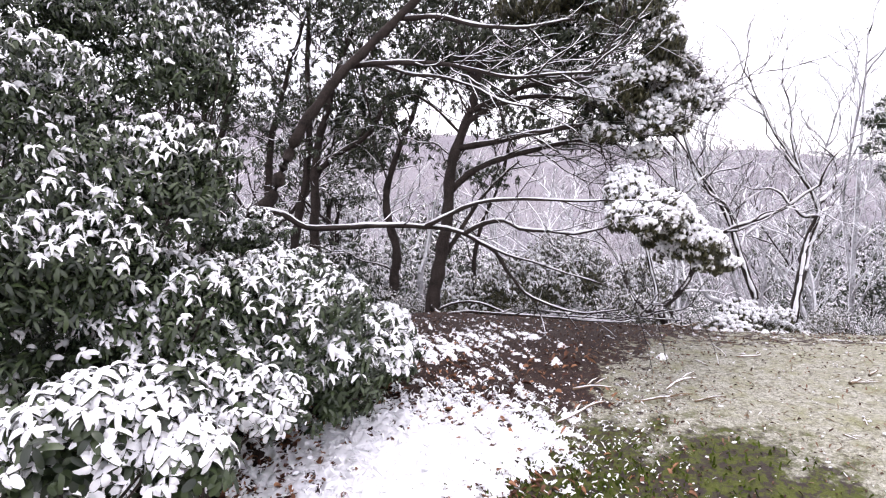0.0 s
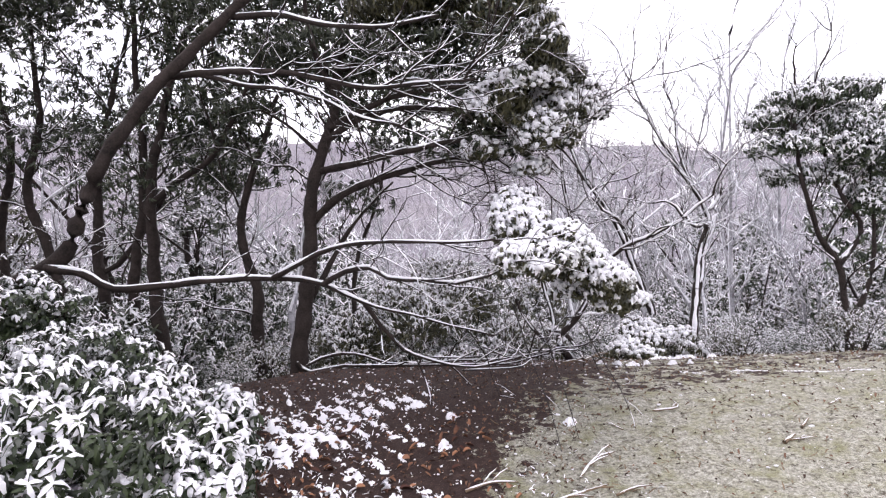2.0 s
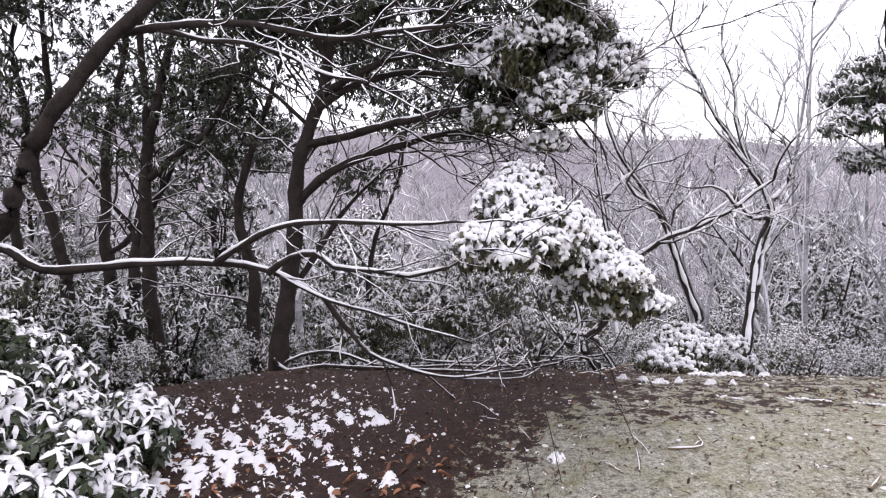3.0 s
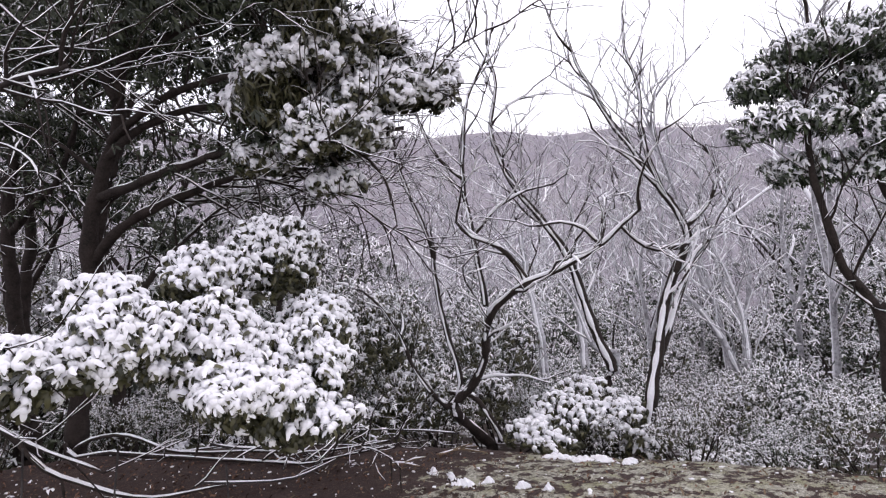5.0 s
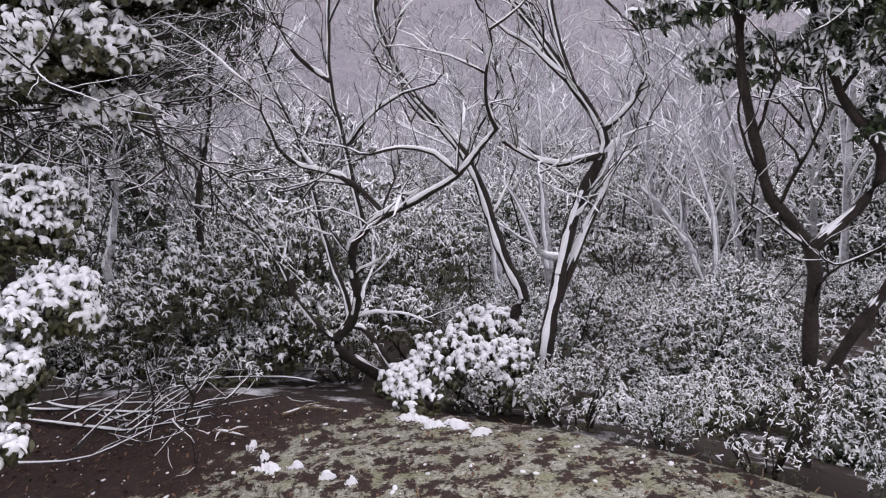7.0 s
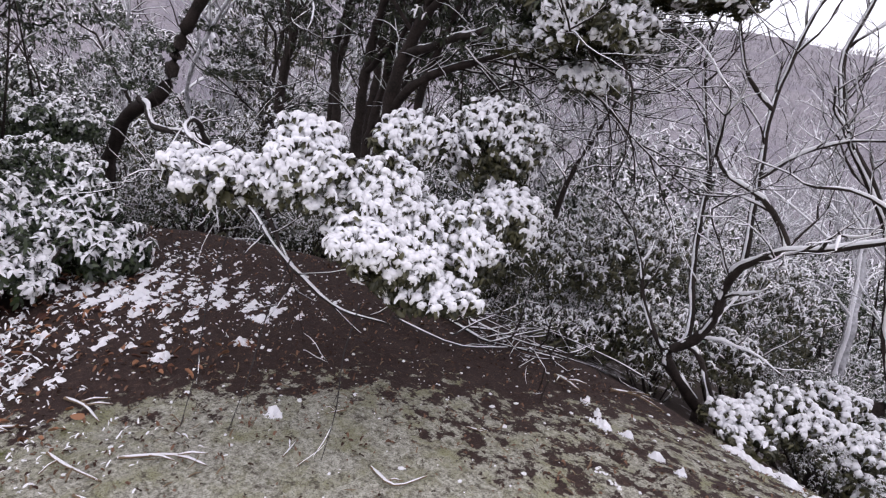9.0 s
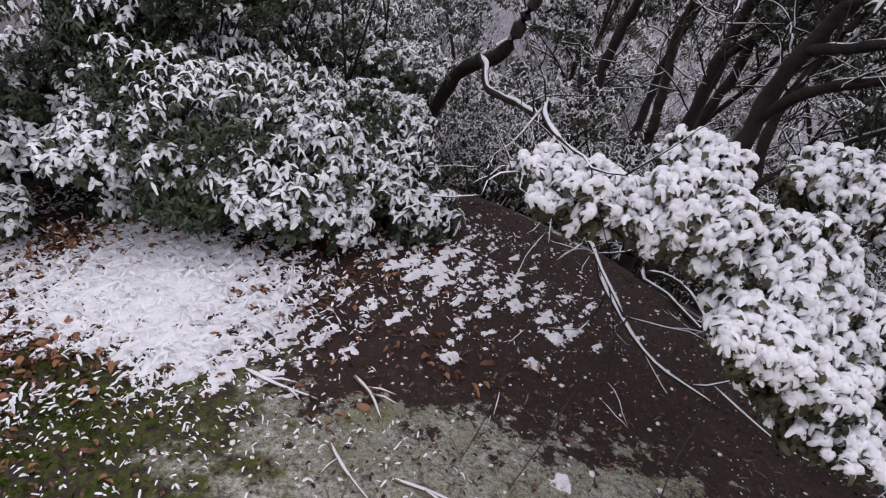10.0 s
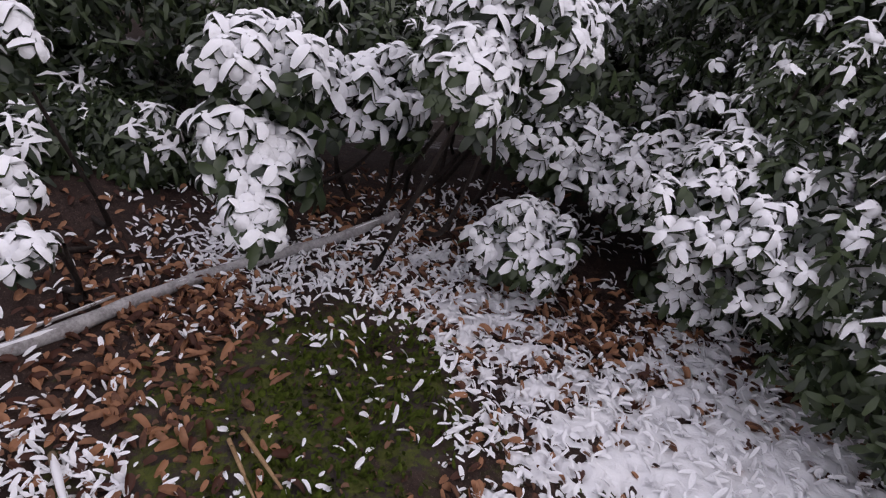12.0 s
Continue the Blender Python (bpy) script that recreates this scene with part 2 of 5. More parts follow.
class Tubes:
    """Collects round limbs of changing thickness, and the snow that lies on them."""

    def __init__(self):
        self.v, self.f, self.n = [], [], 0

    def add(self, pts, rad, sides=6, squash=1.0):
        pts, rad = np.asarray(pts, float), np.broadcast_to(np.asarray(rad, float), (len(pts),))
        if len(pts) < 2:
            return
        tan = np.gradient(pts, axis=0)
        tan /= np.linalg.norm(tan, axis=1)[:, None] + 1e-9
        ref = np.where(np.abs(tan[:, 2:3]) > 0.9, np.array([[1.0, 0, 0]]), UP[None])
        s = np.cross(tan, ref)
        s /= np.linalg.norm(s, axis=1)[:, None] + 1e-9
        u = np.cross(s, tan)
        a = np.linspace(0, 2 * np.pi, sides, endpoint=False)
        ring = pts[:, None] + rad[:, None, None] * (np.cos(a)[None, :, None] * s[:, None] + squash * np.sin(a)[None, :, None] * u[:, None])
        k, m = len(pts), sides
        i, j = np.meshgrid(np.arange(k - 1), np.arange(m), indexing="ij")
        q = np.stack([i * m + j, i * m + (j + 1) % m, (i + 1) * m + (j + 1) % m, (i + 1) * m + j], -1).reshape(-1, 4) + self.n
        self.v.append(ring.reshape(-1, 3))
        self.f.append(q)
        self.n += k * m

    def mesh(self, name, mat):
        if not self.v:
            return None
        return mesh_of(name, np.vstack(self.v), np.vstack(self.f), mat)


WIND = np.array([-0.35, -0.75, 0.25])


class Limbs:
    """Bark and snow of one woody plant."""

    def __init__(self, snow=1.0, plaster=0.0, coarse=False):
        self.coarse = coarse
        self.bark, self.snow, self.amount, self.plaster, self.tips = Tubes(), Tubes(), snow, plaster, []

    def limb(self, pts, r0, r1, sides=6, snowy=True):
        pts = np.asarray(pts, float)
        n = len(pts)
        rad = np.linspace(r0, r1, n) * (1 + 0.10 * np.sin(np.arange(n) * 1.7 + pts[0, 0] * 9))
        self.bark.add(pts, rad, sides)
        if not snowy or self.amount <= 0:
            return
        tan = np.gradient(pts, axis=0)
        tan /= np.linalg.norm(tan, axis=1)[:, None] + 1e-9
        flat = np.abs(tan[:, 2]) < 0.80
        thick = (np.minimum(rad * 0.58, 0.018) + np.clip(rad * 0.5, 0.0012, 0.0045)) * self.amount
        lift = rad * 0.66
        lumpy = np.clip(1 + 0.55 * waves(pts[:, 0] + pts[:, 2], pts[:, 1], 13.0, 14, 3), 0.35, 1.6)
        self._runs(pts + UP * lift[:, None], thick * lumpy, flat & (lumpy > 0.5), 0.8)
        if self.plaster:
            w = WIND / np.linalg.norm(WIND)
            if r0 > 0.014 and not self.coarse:
                s, k = np.arange(n), np.linspace(0, n - 1, (n - 1) * 4 + 1)
                pts = np.stack([np.interp(k, s, pts[:, i]) for i in range(3)], 1)
                rad, flat = np.interp(k, s, rad), np.interp(k, s, flat.astype(float)) > 0.5
            rough = 1 + 0.35 * waves(pts[:, 2] * 2, pts[:, 1] + pts[:, 0], 14.0, 6, 3)
            gap = (waves(pts[:, 2] * 2, pts[:, 0] * 2, 4.0, 4) > 0.0 - self.plaster * 0.9)
            self._runs(pts + w * (rad * 0.74)[:, None], rad * 0.46 * np.clip(rough, 0.25, 1.5), (~flat) & gap, 1.0)

    def _runs(self, pts, rad, keep, squash):
        i = 0
        while i < len(pts):
            if keep[i]:
                j = i
                while j + 1 < len(pts) and keep[j + 1]:
                    j += 1
                if j - i >= 1:
                    r = rad[i:j + 1].copy()
                    r[0] *= 0.3
                    r[-1] *= 0.3
                    self.snow.add(pts[i:j + 1], r, 4 if self.coarse else 5, squash)
                i = j + 1
            else:
                i += 1

    def sprout(self, pts, r, length, depth, spread=0.9, rise=0.25, every=0.35, start=0.25, droop=0.0, keep=1.0):
        """Side shoots along a limb, and shoots on those."""
        pts = np.asarray(pts, float)
        seg = np.linalg.norm(np.diff(pts, axis=0), axis=1)
        total = seg.sum()
        count = max(1, int(total * (1 - start) / every))
        cum = np.concatenate([[0], np.cumsum(seg)])
        for k in range(count):
            if rng.random() > keep:
                continue
            s = total * (start + (1 - start) * (k + rng.random()) / count)
            i = min(int(np.searchsorted(cum, s)), len(pts) - 1)
            base, tan = pts[i], pts[i] - pts[max(i - 1, 0)]
            tan = tan / (np.linalg.norm(tan) + 1e-9)
            side = rng.normal(size=3)
            side -= tan * (side @ tan)
            side /= np.linalg.norm(side)
            d = tan * (1 - spread * 0.5) + side * spread + UP * rise
            d /= np.linalg.norm(d)
            ln = length * rng.uniform(0.5, 1.15)
            n = max(4, int(ln / (0.13 if self.coarse else 0.07)))
            line = [base]
            for q in range(n):
                d = d + rng.normal(size=3) * 0.16 + UP * (0.03 * rise - droop * 0.05)
                d /= np.linalg.norm(d)
                line.append(line[-1] + d * ln / n)
            line = np.array(line)
            self.limb(line, r, r * 0.35, 3 if self.coarse else 5 if r > 0.012 else 4)
            self.tips.append(line[-1])
            if depth > 1:
                self.sprout(line, r * 0.55, length * 0.55, depth - 1, spread, rise, every * 0.62, 0.2, droop, keep)

    def parts(self, parent, bark, wood="trunk"):
        part(wood, self.bark.mesh("wood", bark), parent)
        me = self.snow.mesh("snow_on_wood", M_SNOW)
        if me:
            tagged(part("snow_cover", me, parent, "snow lying along the limbs"), kind="stuff")


# ---- leaves: a whorl of drooping leaves, each with its own cap of snow ----
def leaf_grid(length, width, bend, mode):
    """Half-curled leaf along +x, hanging by bend. mode 2: three columns; 1: two columns; 0: one facet."""
    k = (2, 3, 5)[mode]
    s = np.linspace(0, 1, k)
    w = width * np.array(((0.75, 0.55), (0.45, 1.0, 0.40), (0.38, 0.92, 1.0, 0.90, 0.42))[mode])
    a = bend * s
    x = length * np.cumsum(np.concatenate([[0], np.cos((a[1:] + a[:-1]) / 2)])) / (k - 1)
    z = -length * np.cumsum(np.concatenate([[0], np.sin((a[1:] + a[:-1]) / 2)])) / (k - 1)
    cols = np.array([-0.5, 0, 0.5]) if mode == 2 else np.array([-0.5, 0.5])
    c = len(cols)
    rows = [(x[i], w[i] * q, z[i] + 0.24 * w[i] * abs(q) * (mode == 2)) for i in range(k) for q in cols]
    f = [(c * i + j, c * i + c + j, c * i + c + 1 + j, c * i + 1 + j) for i in range(k - 1) for j in range(c - 1)]
    return np.array(rows, float), np.array(f)


def turn(axis, ang):
    return np.array(Matrix.Rotation(ang, 3, axis))


def whorl(seed, leaves, length, width, mode, snow, thick, droop, cap=0.0):
    """(leaf verts, leaf quads, snow verts, snow quads) of one shoot tip, pointing up; cap: a mound of snow on top."""
    r = np.random.default_rng(seed)
    lv, lf, sv, sf, ln, sn = [], [], [], [], 0, 0
    for i in range(leaves):
        g, f = leaf_grid(length * r.uniform(0.7, 1.15), width * r.uniform(0.8, 1.2), droop * r.uniform(0.6, 1.3), mode)
        rot = turn("Z", 2.4 * i + r.uniform(-0.3, 0.3)) @ turn("Y", r.uniform(-0.25, 0.75)) @ turn("X", r.uniform(-0.35, 0.35))
        off = np.array([0, 0, -0.25 * length * (i // 3)])
        lv.append(g @ rot.T + off)
        lf.append(f + ln)
        ln += len(g)
        if r.random() < snow * (1.0 if i < 0.62 * leaves else 0.3):
            c = len(g) // (2, 3, 5)[mode]
            m = g.copy().reshape(-1, c, 3)
            k = len(m)
            h = thick * np.maximum(np.sin(np.pi * np.linspace(0.15, 0.92, k)), 0.3) * r.uniform(0.6, 1.2)
            for j in range(c):
                edge = 0.3 if mode == 2 and j != 1 else 1.0
                m[:, j, 2] += 0.0012 + h * edge
            m[:, :, 1] *= 1.05
            t = m.reshape(-1, 3)
            sv.append(t @ rot.T + off)
            sf.append(f + sn)
            sn += len(t)
    if cap:
        rings, sides, pts = 4, 7, []
        for i in range(rings):
            e = (0.95, 1.0, 0.66, 0.12)[i]
            for j in range(sides):
                q = 2 * np.pi * j / sides
                k = e * cap * r.uniform(0.7, 1.3)
                pts.append((k * np.cos(q), k * np.sin(q), cap * (-0.55, -0.10, 0.36, 0.52)[i]))
        sv.append(np.array(pts))
        sf.append(np.array([(i * sides + j, i * sides + (j + 1) % sides, (i + 1) * sides + (j + 1) % sides, (i + 1) * sides + j) for i in range(rings - 1) for j in range(sides)]) + sn)
    e = np.zeros((0, 3))
    return np.vstack(lv), np.vstack(lf), np.vstack(sv) if sv else e, np.vstack(sf) if sf else np.zeros((0, 4), int)


FINE = [whorl(10 + i, 9, 0.046, 0.0155, 2, 0.8, 0.012, 1.45, 0.021) for i in range(6)]
BROAD = [whorl(30 + i, 7, 0.037, 0.0165, 2, 1.0, 0.008, 0.9, 0.0) for i in range(8)]
MEDIUM = [whorl(50 + i, 8, 0.046, 0.014, 1, 0.8, 0.008, 1.2, 0.016 if i % 2 else 0.0) for i in range(6)]
HANGING = [whorl(70 + i, 8, 0.070, 0.014, 1, 0.6, 0.008, 1.5, 0.020 if i < 4 else 0.0) for i in range(6)]
BARE = [whorl(90 + i, 7, 0.055, 0.014, 1, 0.4, 0.006, 1.2) for i in range(6)]
CHEAP = [whorl(110 + i, 5, 0.052, 0.020, 0, 0.9, 0.010, 1.0, 0.0) for i in range(6)]


def crown(parent, kinds, places, normals, sizes, leaf_mat, label="", tilt=0.6, snowy=0.6, snow_label="clumps of fresh snow on the leaves"):
    """One crown of leaves and its snow from shoot tips."""
    lv, lf, sv, sf, ln, sn = [], [], [], [], 0, 0
    places, normals = np.asarray(places), np.asarray(normals)
    pick = rng.integers(0, len(kinds), len(places))
    score = normals[:, 2] * 0.5 + 0.45 * waves(places[:, 0] + places[:, 2], places[:, 1] - places[:, 2], 11.0, 61, 3) + 0.55 * rng.random(len(places))
    white = score >= np.quantile(score, 1 - snowy)
    for kk, (la, lb, sa, sb) in enumerate(kinds):
        ix = np.nonzero(pick == kk)[0]
        if not len(ix):
            continue
        m = len(ix)
        z = normals[ix] * tilt + UP * (1 - tilt * 0.5) + rng.normal(size=(m, 3)) * 0.15
        z /= np.linalg.norm(z, axis=1)[:, None]
        ang = rng.uniform(0, 2 * np.pi, m)
        x = np.stack([np.cos(ang), np.sin(ang), np.zeros(m)], 1)
        x -= z * (x * z).sum(1)[:, None]
        x /= np.linalg.norm(x, axis=1)[:, None]
        y = np.cross(z, x)
        R = np.stack([x, y, z], 2) * np.asarray(sizes)[ix][:, None, None]
        for src, fc, V, F, which in ((la, lb, lv, lf, 0), (sa, sb, sv, sf, 1)):
            if len(src):
                g = white[ix] if which else np.ones(m, bool)
                c = int(g.sum())
                if not c:
                    continue
                v = np.einsum("nij,vj->nvi", R[g], src) + places[ix][g][:, None]
                if which:
                    v[:, :, 2] += 0.002
                start = ln if which == 0 else sn
                V.append(v.reshape(-1, 3))
                F.append((fc[None] + (np.arange(c) * len(src))[:, None, None] + start).reshape(-1, 4))
                if which == 0:
                    ln += c * len(src)
                else:
                    sn += c * len(src)
    part("crown", mesh_of("leaves", np.vstack(lv), np.vstack(lf), leaf_mat), parent, label)
    if sv:
        o = part("snow_cover", mesh_of("snow_on_leaves", np.vstack(sv), np.vstack(sf), M_SNOW), parent, snow_label)
        tagged(o, kind="stuff")


def blob(centre, radii, count, shell=0.55, lumps=5, seed=0, lower=-0.6):
    """Shoot tips over a lumpy, gappy outline, and the way each faces."""
    r = np.random.default_rng(seed + 1000)
    u = r.normal(size=(count * 2, 3))
    u /= np.linalg.norm(u, axis=1)[:, None]
    u = u[u[:, 2] > lower][:count]
    dirs = r.normal(size=(lumps, 3))
    dirs /= np.linalg.norm(dirs, axis=1)[:, None]
    swell = 0.78 + 0.34 * np.max(np.clip(u @ dirs.T, 0, 1) ** 6, axis=1)
    ripple = 0.12 * waves(u[:, 0] * 4 + seed, u[:, 1] * 4 + u[:, 2] * 5, 1.6, seed + 2)
    k = (swell + ripple) * (1 - shell * r.random(len(u)) ** 1.6)
    gaps = waves(u[:, 0] * 3 + 5, u[:, 2] * 3 + u[:, 1] * 2, 1.9, seed + 9) > -0.62
    p = np.asarray(centre) + u * np.asarray(radii) * k[:, None]
    return p[gaps], u[gaps]


# ---- the land ----
def spaced(lo, hi, c, fine, n):
    t = np.linspace(-1, 1, n)
    g = np.sinh(t * 7.2) / np.sinh(7.2)
    return c + np.where(g < 0, -g * (lo - c), g * (hi - c)) + fine * t


def sheet(xs, ys, zfun):
    X, Y = np.meshgrid(xs, ys, indexing="ij")
    v = np.stack([X, Y, zfun(X, Y)], -1).reshape(-1, 3)
    n, m = len(xs), len(ys)
    i, j = np.meshgrid(np.arange(n - 1), np.arange(m - 1), indexing="ij")
    f = np.stack([i * m + j, (i + 1) * m + j, (i + 1) * m + j + 1, i * m + j + 1], -1).reshape(-1, 4)
    return v, f


def low_z(x, y):
    q = np.hypot((x - 1.6) / 4.2, (y - 1.5) / 4.8)
    return ground_z(x, y) - 0.25 * (1 - smooth(0.95, 1.06, q))


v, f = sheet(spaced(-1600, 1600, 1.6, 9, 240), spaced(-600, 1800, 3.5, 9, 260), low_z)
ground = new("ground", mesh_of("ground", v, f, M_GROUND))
tagged(ground, "wooded slope and hills powdered with snow, haze in the far colour", "ground", kind="structure")


def rock_z(x, y):
    q = np.hypot((x - 1.6) / 4.2, (y - 1.5) / 4.8)
    z = ground_z(x, y) + 0.012 * waves(x, y, 5, 21) + 0.006 * waves(x, y, 19, 22, 3)
    crack = np.exp(-((y - 6.3 + 0.42 * x + 0.10 * waves(x, y, 2.2, 31)) / 0.022) ** 2) * smooth(2.0, 2.5, x)
    crack2 = np.exp(-((y - 5.75 + 0.42 * x + 0.08 * waves(x, y, 2.7, 33)) / 0.015) ** 2) * smooth(2.3, 2.8, x)
    return z - 0.035 * crack - 0.02 * crack2 - 0.4 * smooth(1.0, 1.12, q)


v, f = sheet(np.arange(-3.2, 6.4, 0.035), np.arange(-3.6, 6.9, 0.035), rock_z)
c = v[f].mean(1)
f = f[np.hypot((c[:, 0] - 1.6) / 4.2, (c[:, 1] - 1.5) / 4.8) < 1.13]
rock = new("rock", mesh_of("rock", v, f, M_ROCK))
tagged(rock, "granite dome with pale lichen and dark wet mould", "rock", kind="structure")


# ---- snow, litter and twigs on the rock ----
def top(x, y):
    return rock_z(np.asarray(x, float), np.asarray(y, float))


def snow_depth(x, y):
    """Where snow lies on the rock: a broad patch and a thin tongue reaching north."""
    a = 1 - np.hypot((x + 0.20) / 0.90, (y - 3.45) / 0.70)
    b = 0.75 - np.hypot((x - 0.15) / 0.75, (y - 4.75) / 0.95)
    c = 0.66 - np.hypot((x + 0.85) / 0.8, (y - 2.75) / 0.62)
    d = np.maximum(np.maximum(a * 1.15, b * 0.52), c * 0.8)
    hole = np.maximum(0.9 - np.hypot((x + 0.38) / 0.42, (y - 2.46) / 0.36), 0) * 2.2 + np.maximum(0.9 - np.hypot((x - 0.50) / 0.36, (y - 3.02) / 0.28), 0) * 2
    return d - hole + 0.20 * waves(x, y, 5, 41) + 0.16 * waves(x, y, 17, 42) + 0.46 * waves(x, y, 48, 43, 2) + 0.36 * waves(x, y, 110, 45, 2) - 0.30


def snow_sheet():
    xs, ys = np.arange(-2.0, 1.2, 0.0125), np.arange(1.7, 5.9, 0.0125)
    v, f = sheet(xs, ys, lambda x, y: top(x, y))
    d = snow_depth(v[:, 0], v[:, 1])
    v[:, 2] += np.clip(d * 0.05, -0.02, 0.022) + 0.002 + 0.005 * waves(v[:, 0], v[:, 1], 70, 44, 3)
    f = f[(d[f] > 0).sum(1) >= 2]
    return v, f


v, f = snow_sheet()
tagged(new("snow_patch", mesh_of("snow_patch", v, f, M_SNOW)), "broken patch of trodden snow on the rock", "snow", kind="stuff")


def scatter(name, shapes, x, y, size, mat, label, category, lift=0.004, lean=0.5):
    """Many small like things lying on the rock, in one mesh."""
    V, F, n = [], [], 0
    z = top(x, y)
    pick = rng.integers(0, len(shapes), len(x))
    for k, (sv, sf) in enumerate(shapes):
        ix = np.nonzero(pick == k)[0]
        m = len(ix)
        if not m:
            continue
        yaw, t1, t2 = rng.uniform(0, 6.283, m), rng.normal(size=m) * lean * 0.4, rng.normal(size=m) * lean * 0.4
        cx, sx = np.cos(yaw), np.sin(yaw)
        R = np.zeros((m, 3, 3))
        R[:, 0, 0], R[:, 0, 1], R[:, 1, 0], R[:, 1, 1], R[:, 2, 2] = cx, -sx, sx, cx, 1
        R[:, 2, 0], R[:, 2, 1] = t1, t2
        v = np.einsum("nij,vj->nvi", R * size[ix][:, None, None], sv) + np.stack([x[ix], y[ix], z[ix] + np.broadcast_to(lift, z.shape)[ix]], 1)[:, None]
        V.append(v.reshape(-1, 3))
        F.append((sf[None] + (np.arange(m) * len(sv))[:, None, None] + n).reshape(-1, 4))
        n += m * len(sv)
    return tagged(new(name, mesh_of(name, np.vstack(V), np.vstack(F), mat)), label, category, kind="stuff")


def curled(seed, length=0.042, width=0.019):
    r = np.random.default_rng(seed)
    g, f = leaf_grid(length * r.uniform(0.8, 1.2), width, r.uniform(-0.7, 1.5), 2)
    g[:, 2] += 0.5 * np.abs(g[:, 1]) * r.uniform(0.3, 2.6) + 0.006
    g[:, 1] += length * r.uniform(-0.35, 0.35) * (g[:, 0] / length) ** 2
    g[:, 0] -= length / 2
    return g, f


def lump(seed, flat=0.5):
    """A crumb of snow: a rough closed lump."""
    r = np.random.default_rng(seed)
    rings, sides = 4, 7
    v = []
    for i in range(rings + 1):
        ph = np.pi * i / rings - np.pi / 2
        for j in range(sides):
            a = 2 * np.pi * j / sides
            k = 1 + r.uniform(-0.25, 0.25)
            v.append((np.cos(ph) * np.cos(a) * k * 1.3, np.cos(ph) * np.sin(a) * k, np.sin(ph) * flat * k))
    f = [(i * sides + j, i * sides + (j + 1) % sides, (i + 1) * sides + (j + 1) % sides, (i + 1) * sides + j) for i in range(rings) for j in range(sides)]
    return np.array(v), np.array(f)


CURLED, LUMPS = [curled(i) for i in range(6)], [lump(i, 0.5) for i in range(5)]

n = 42000
x, y = rng.uniform(-2.2, 1.0, n), rng.uniform(1.2, 5.6, n)
w = np.exp(-((x + 0.45) / 0.55) ** 2) * np.exp(-((y - 2.9) / 0.95) ** 2) + 0.5 * np.exp(-((x + 1.1) / 0.7) ** 2 - ((y - 2.3) / 0.8) ** 2) + 0.10 * (waves(x, y, 3, 51) > 0)
w += 0.5 * np.exp(-((x - 0.2) / 0.45) ** 2 - ((y - 2.6) / 0.5) ** 2)
w += 0.9 * np.exp(-((x + 0.65) / 0.36) ** 2 - ((y - 2.35) / 0.6) ** 2)
w *= 1 - 0.85 * (np.hypot((x + 0.38) / 0.36, (y - 2.46) / 0.32) + 0.25 * waves(x, y, 9, 77) < 1)
w += 0.8 * np.exp(-((x - 0.15) / 0.35) ** 2 - ((y - 2.6) / 0.5) ** 2)
w *= (1 - 0.85 * smooth(0.15, 0.35, snow_depth(x, y))) * (1 - 0.75 * (np.hypot((x + 0.32) / 0.48, (y - 2.38) / 0.40) + 0.3 * waves(x, y, 9, 77) < 1)) * np.clip(0.55 + 0.9 * waves(x, y, 6, 78), 0.1, 1.3)
w += 0.55 * np.exp(-((x + 0.05) / 0.35) ** 2 - ((y - 1.95) / 0.30) ** 2)
keep = rng.random(n) < w * 0.62
scatter("leaf_litter", CURLED, x[keep], y[keep], rng.uniform(0.6, 1.15, keep.sum()), M_LITTER, "curled orange-brown dead leaves on the ground", "leaves", 0.006, 0.9)

n = 64000
x, y = rng.uniform(-2.0, 1.6, n), rng.uniform(1.4, 5.6, n)
d = snow_depth(x, y)
keep = rng.random(n) < np.where(d > -0.28, np.where(d > 0.25, 0.55, 0.80), 0.03 + 0.95 * np.exp(-((x + 0.95) / 0.75) ** 2 - ((y - 2.35) / 0.6) ** 2) + 0.85 * np.exp(-((x - 0.15) / 0.45) ** 2 - ((y - 2.80) / 0.4) ** 2) + 0.55 * np.exp(-((x + 0.05) / 0.32) ** 2 - ((y - 1.95) / 0.30) ** 2) + 0.12 * np.exp(-((x - 0.85) / 0.5) ** 2 - ((y - 3.4) / 0.45) ** 2)) * np.where(np.hypot((x + 0.32) / 0.46, (y - 2.38) / 0.38) + 0.3 * waves(x, y, 9, 77) < 1, 0.22, 1) * np.where(y > 4.15, 0.4, 1) * 0.85 * np.where(d < -0.1, np.clip(0.6 + 1.1 * waves(x, y, 6, 79), 0.05, 1.4), 1)
white_leaf = [(np.vstack([g + (0, 0, 0.005)]), f) for g, f in (curled(20 + i, 0.038, 0.012) for i in range(6))]
scatter("snowy_leaf_litter", white_leaf, x[keep], y[keep], rng.uniform(0.5, 1.05, keep.sum()) * np.where(y[keep] > 4.15, 0.6, 1) * np.where(x[keep] > 0.55, 0.6, 1), M_SNOW, "fallen leaves coated in snow", "leaves", 0.006 + np.clip(d[keep] * 0.05, 0, 0.022), 1.2)

n = 5500
x, y = rng.uniform(-1.2, 5.0, n), rng.uniform(1.6, 6.2, n)
q = np.hypot((x - 1.6) / 4.2, (y - 1.5) / 4.8)
side = x - (0.95 + 0.46 * (y - 3.4))
keep = (q < 1.0) & (rng.random(n) < np.where(side < 0.1, 0.55, 0.30))
scatter("snow_crumbs", LUMPS, x[keep], y[keep], 0.0025 + 0.009 * rng.random(keep.sum()) ** 4, M_SNOW, "small crumbs of snow strewn over the rock", "snow", 0.002, 0.2)

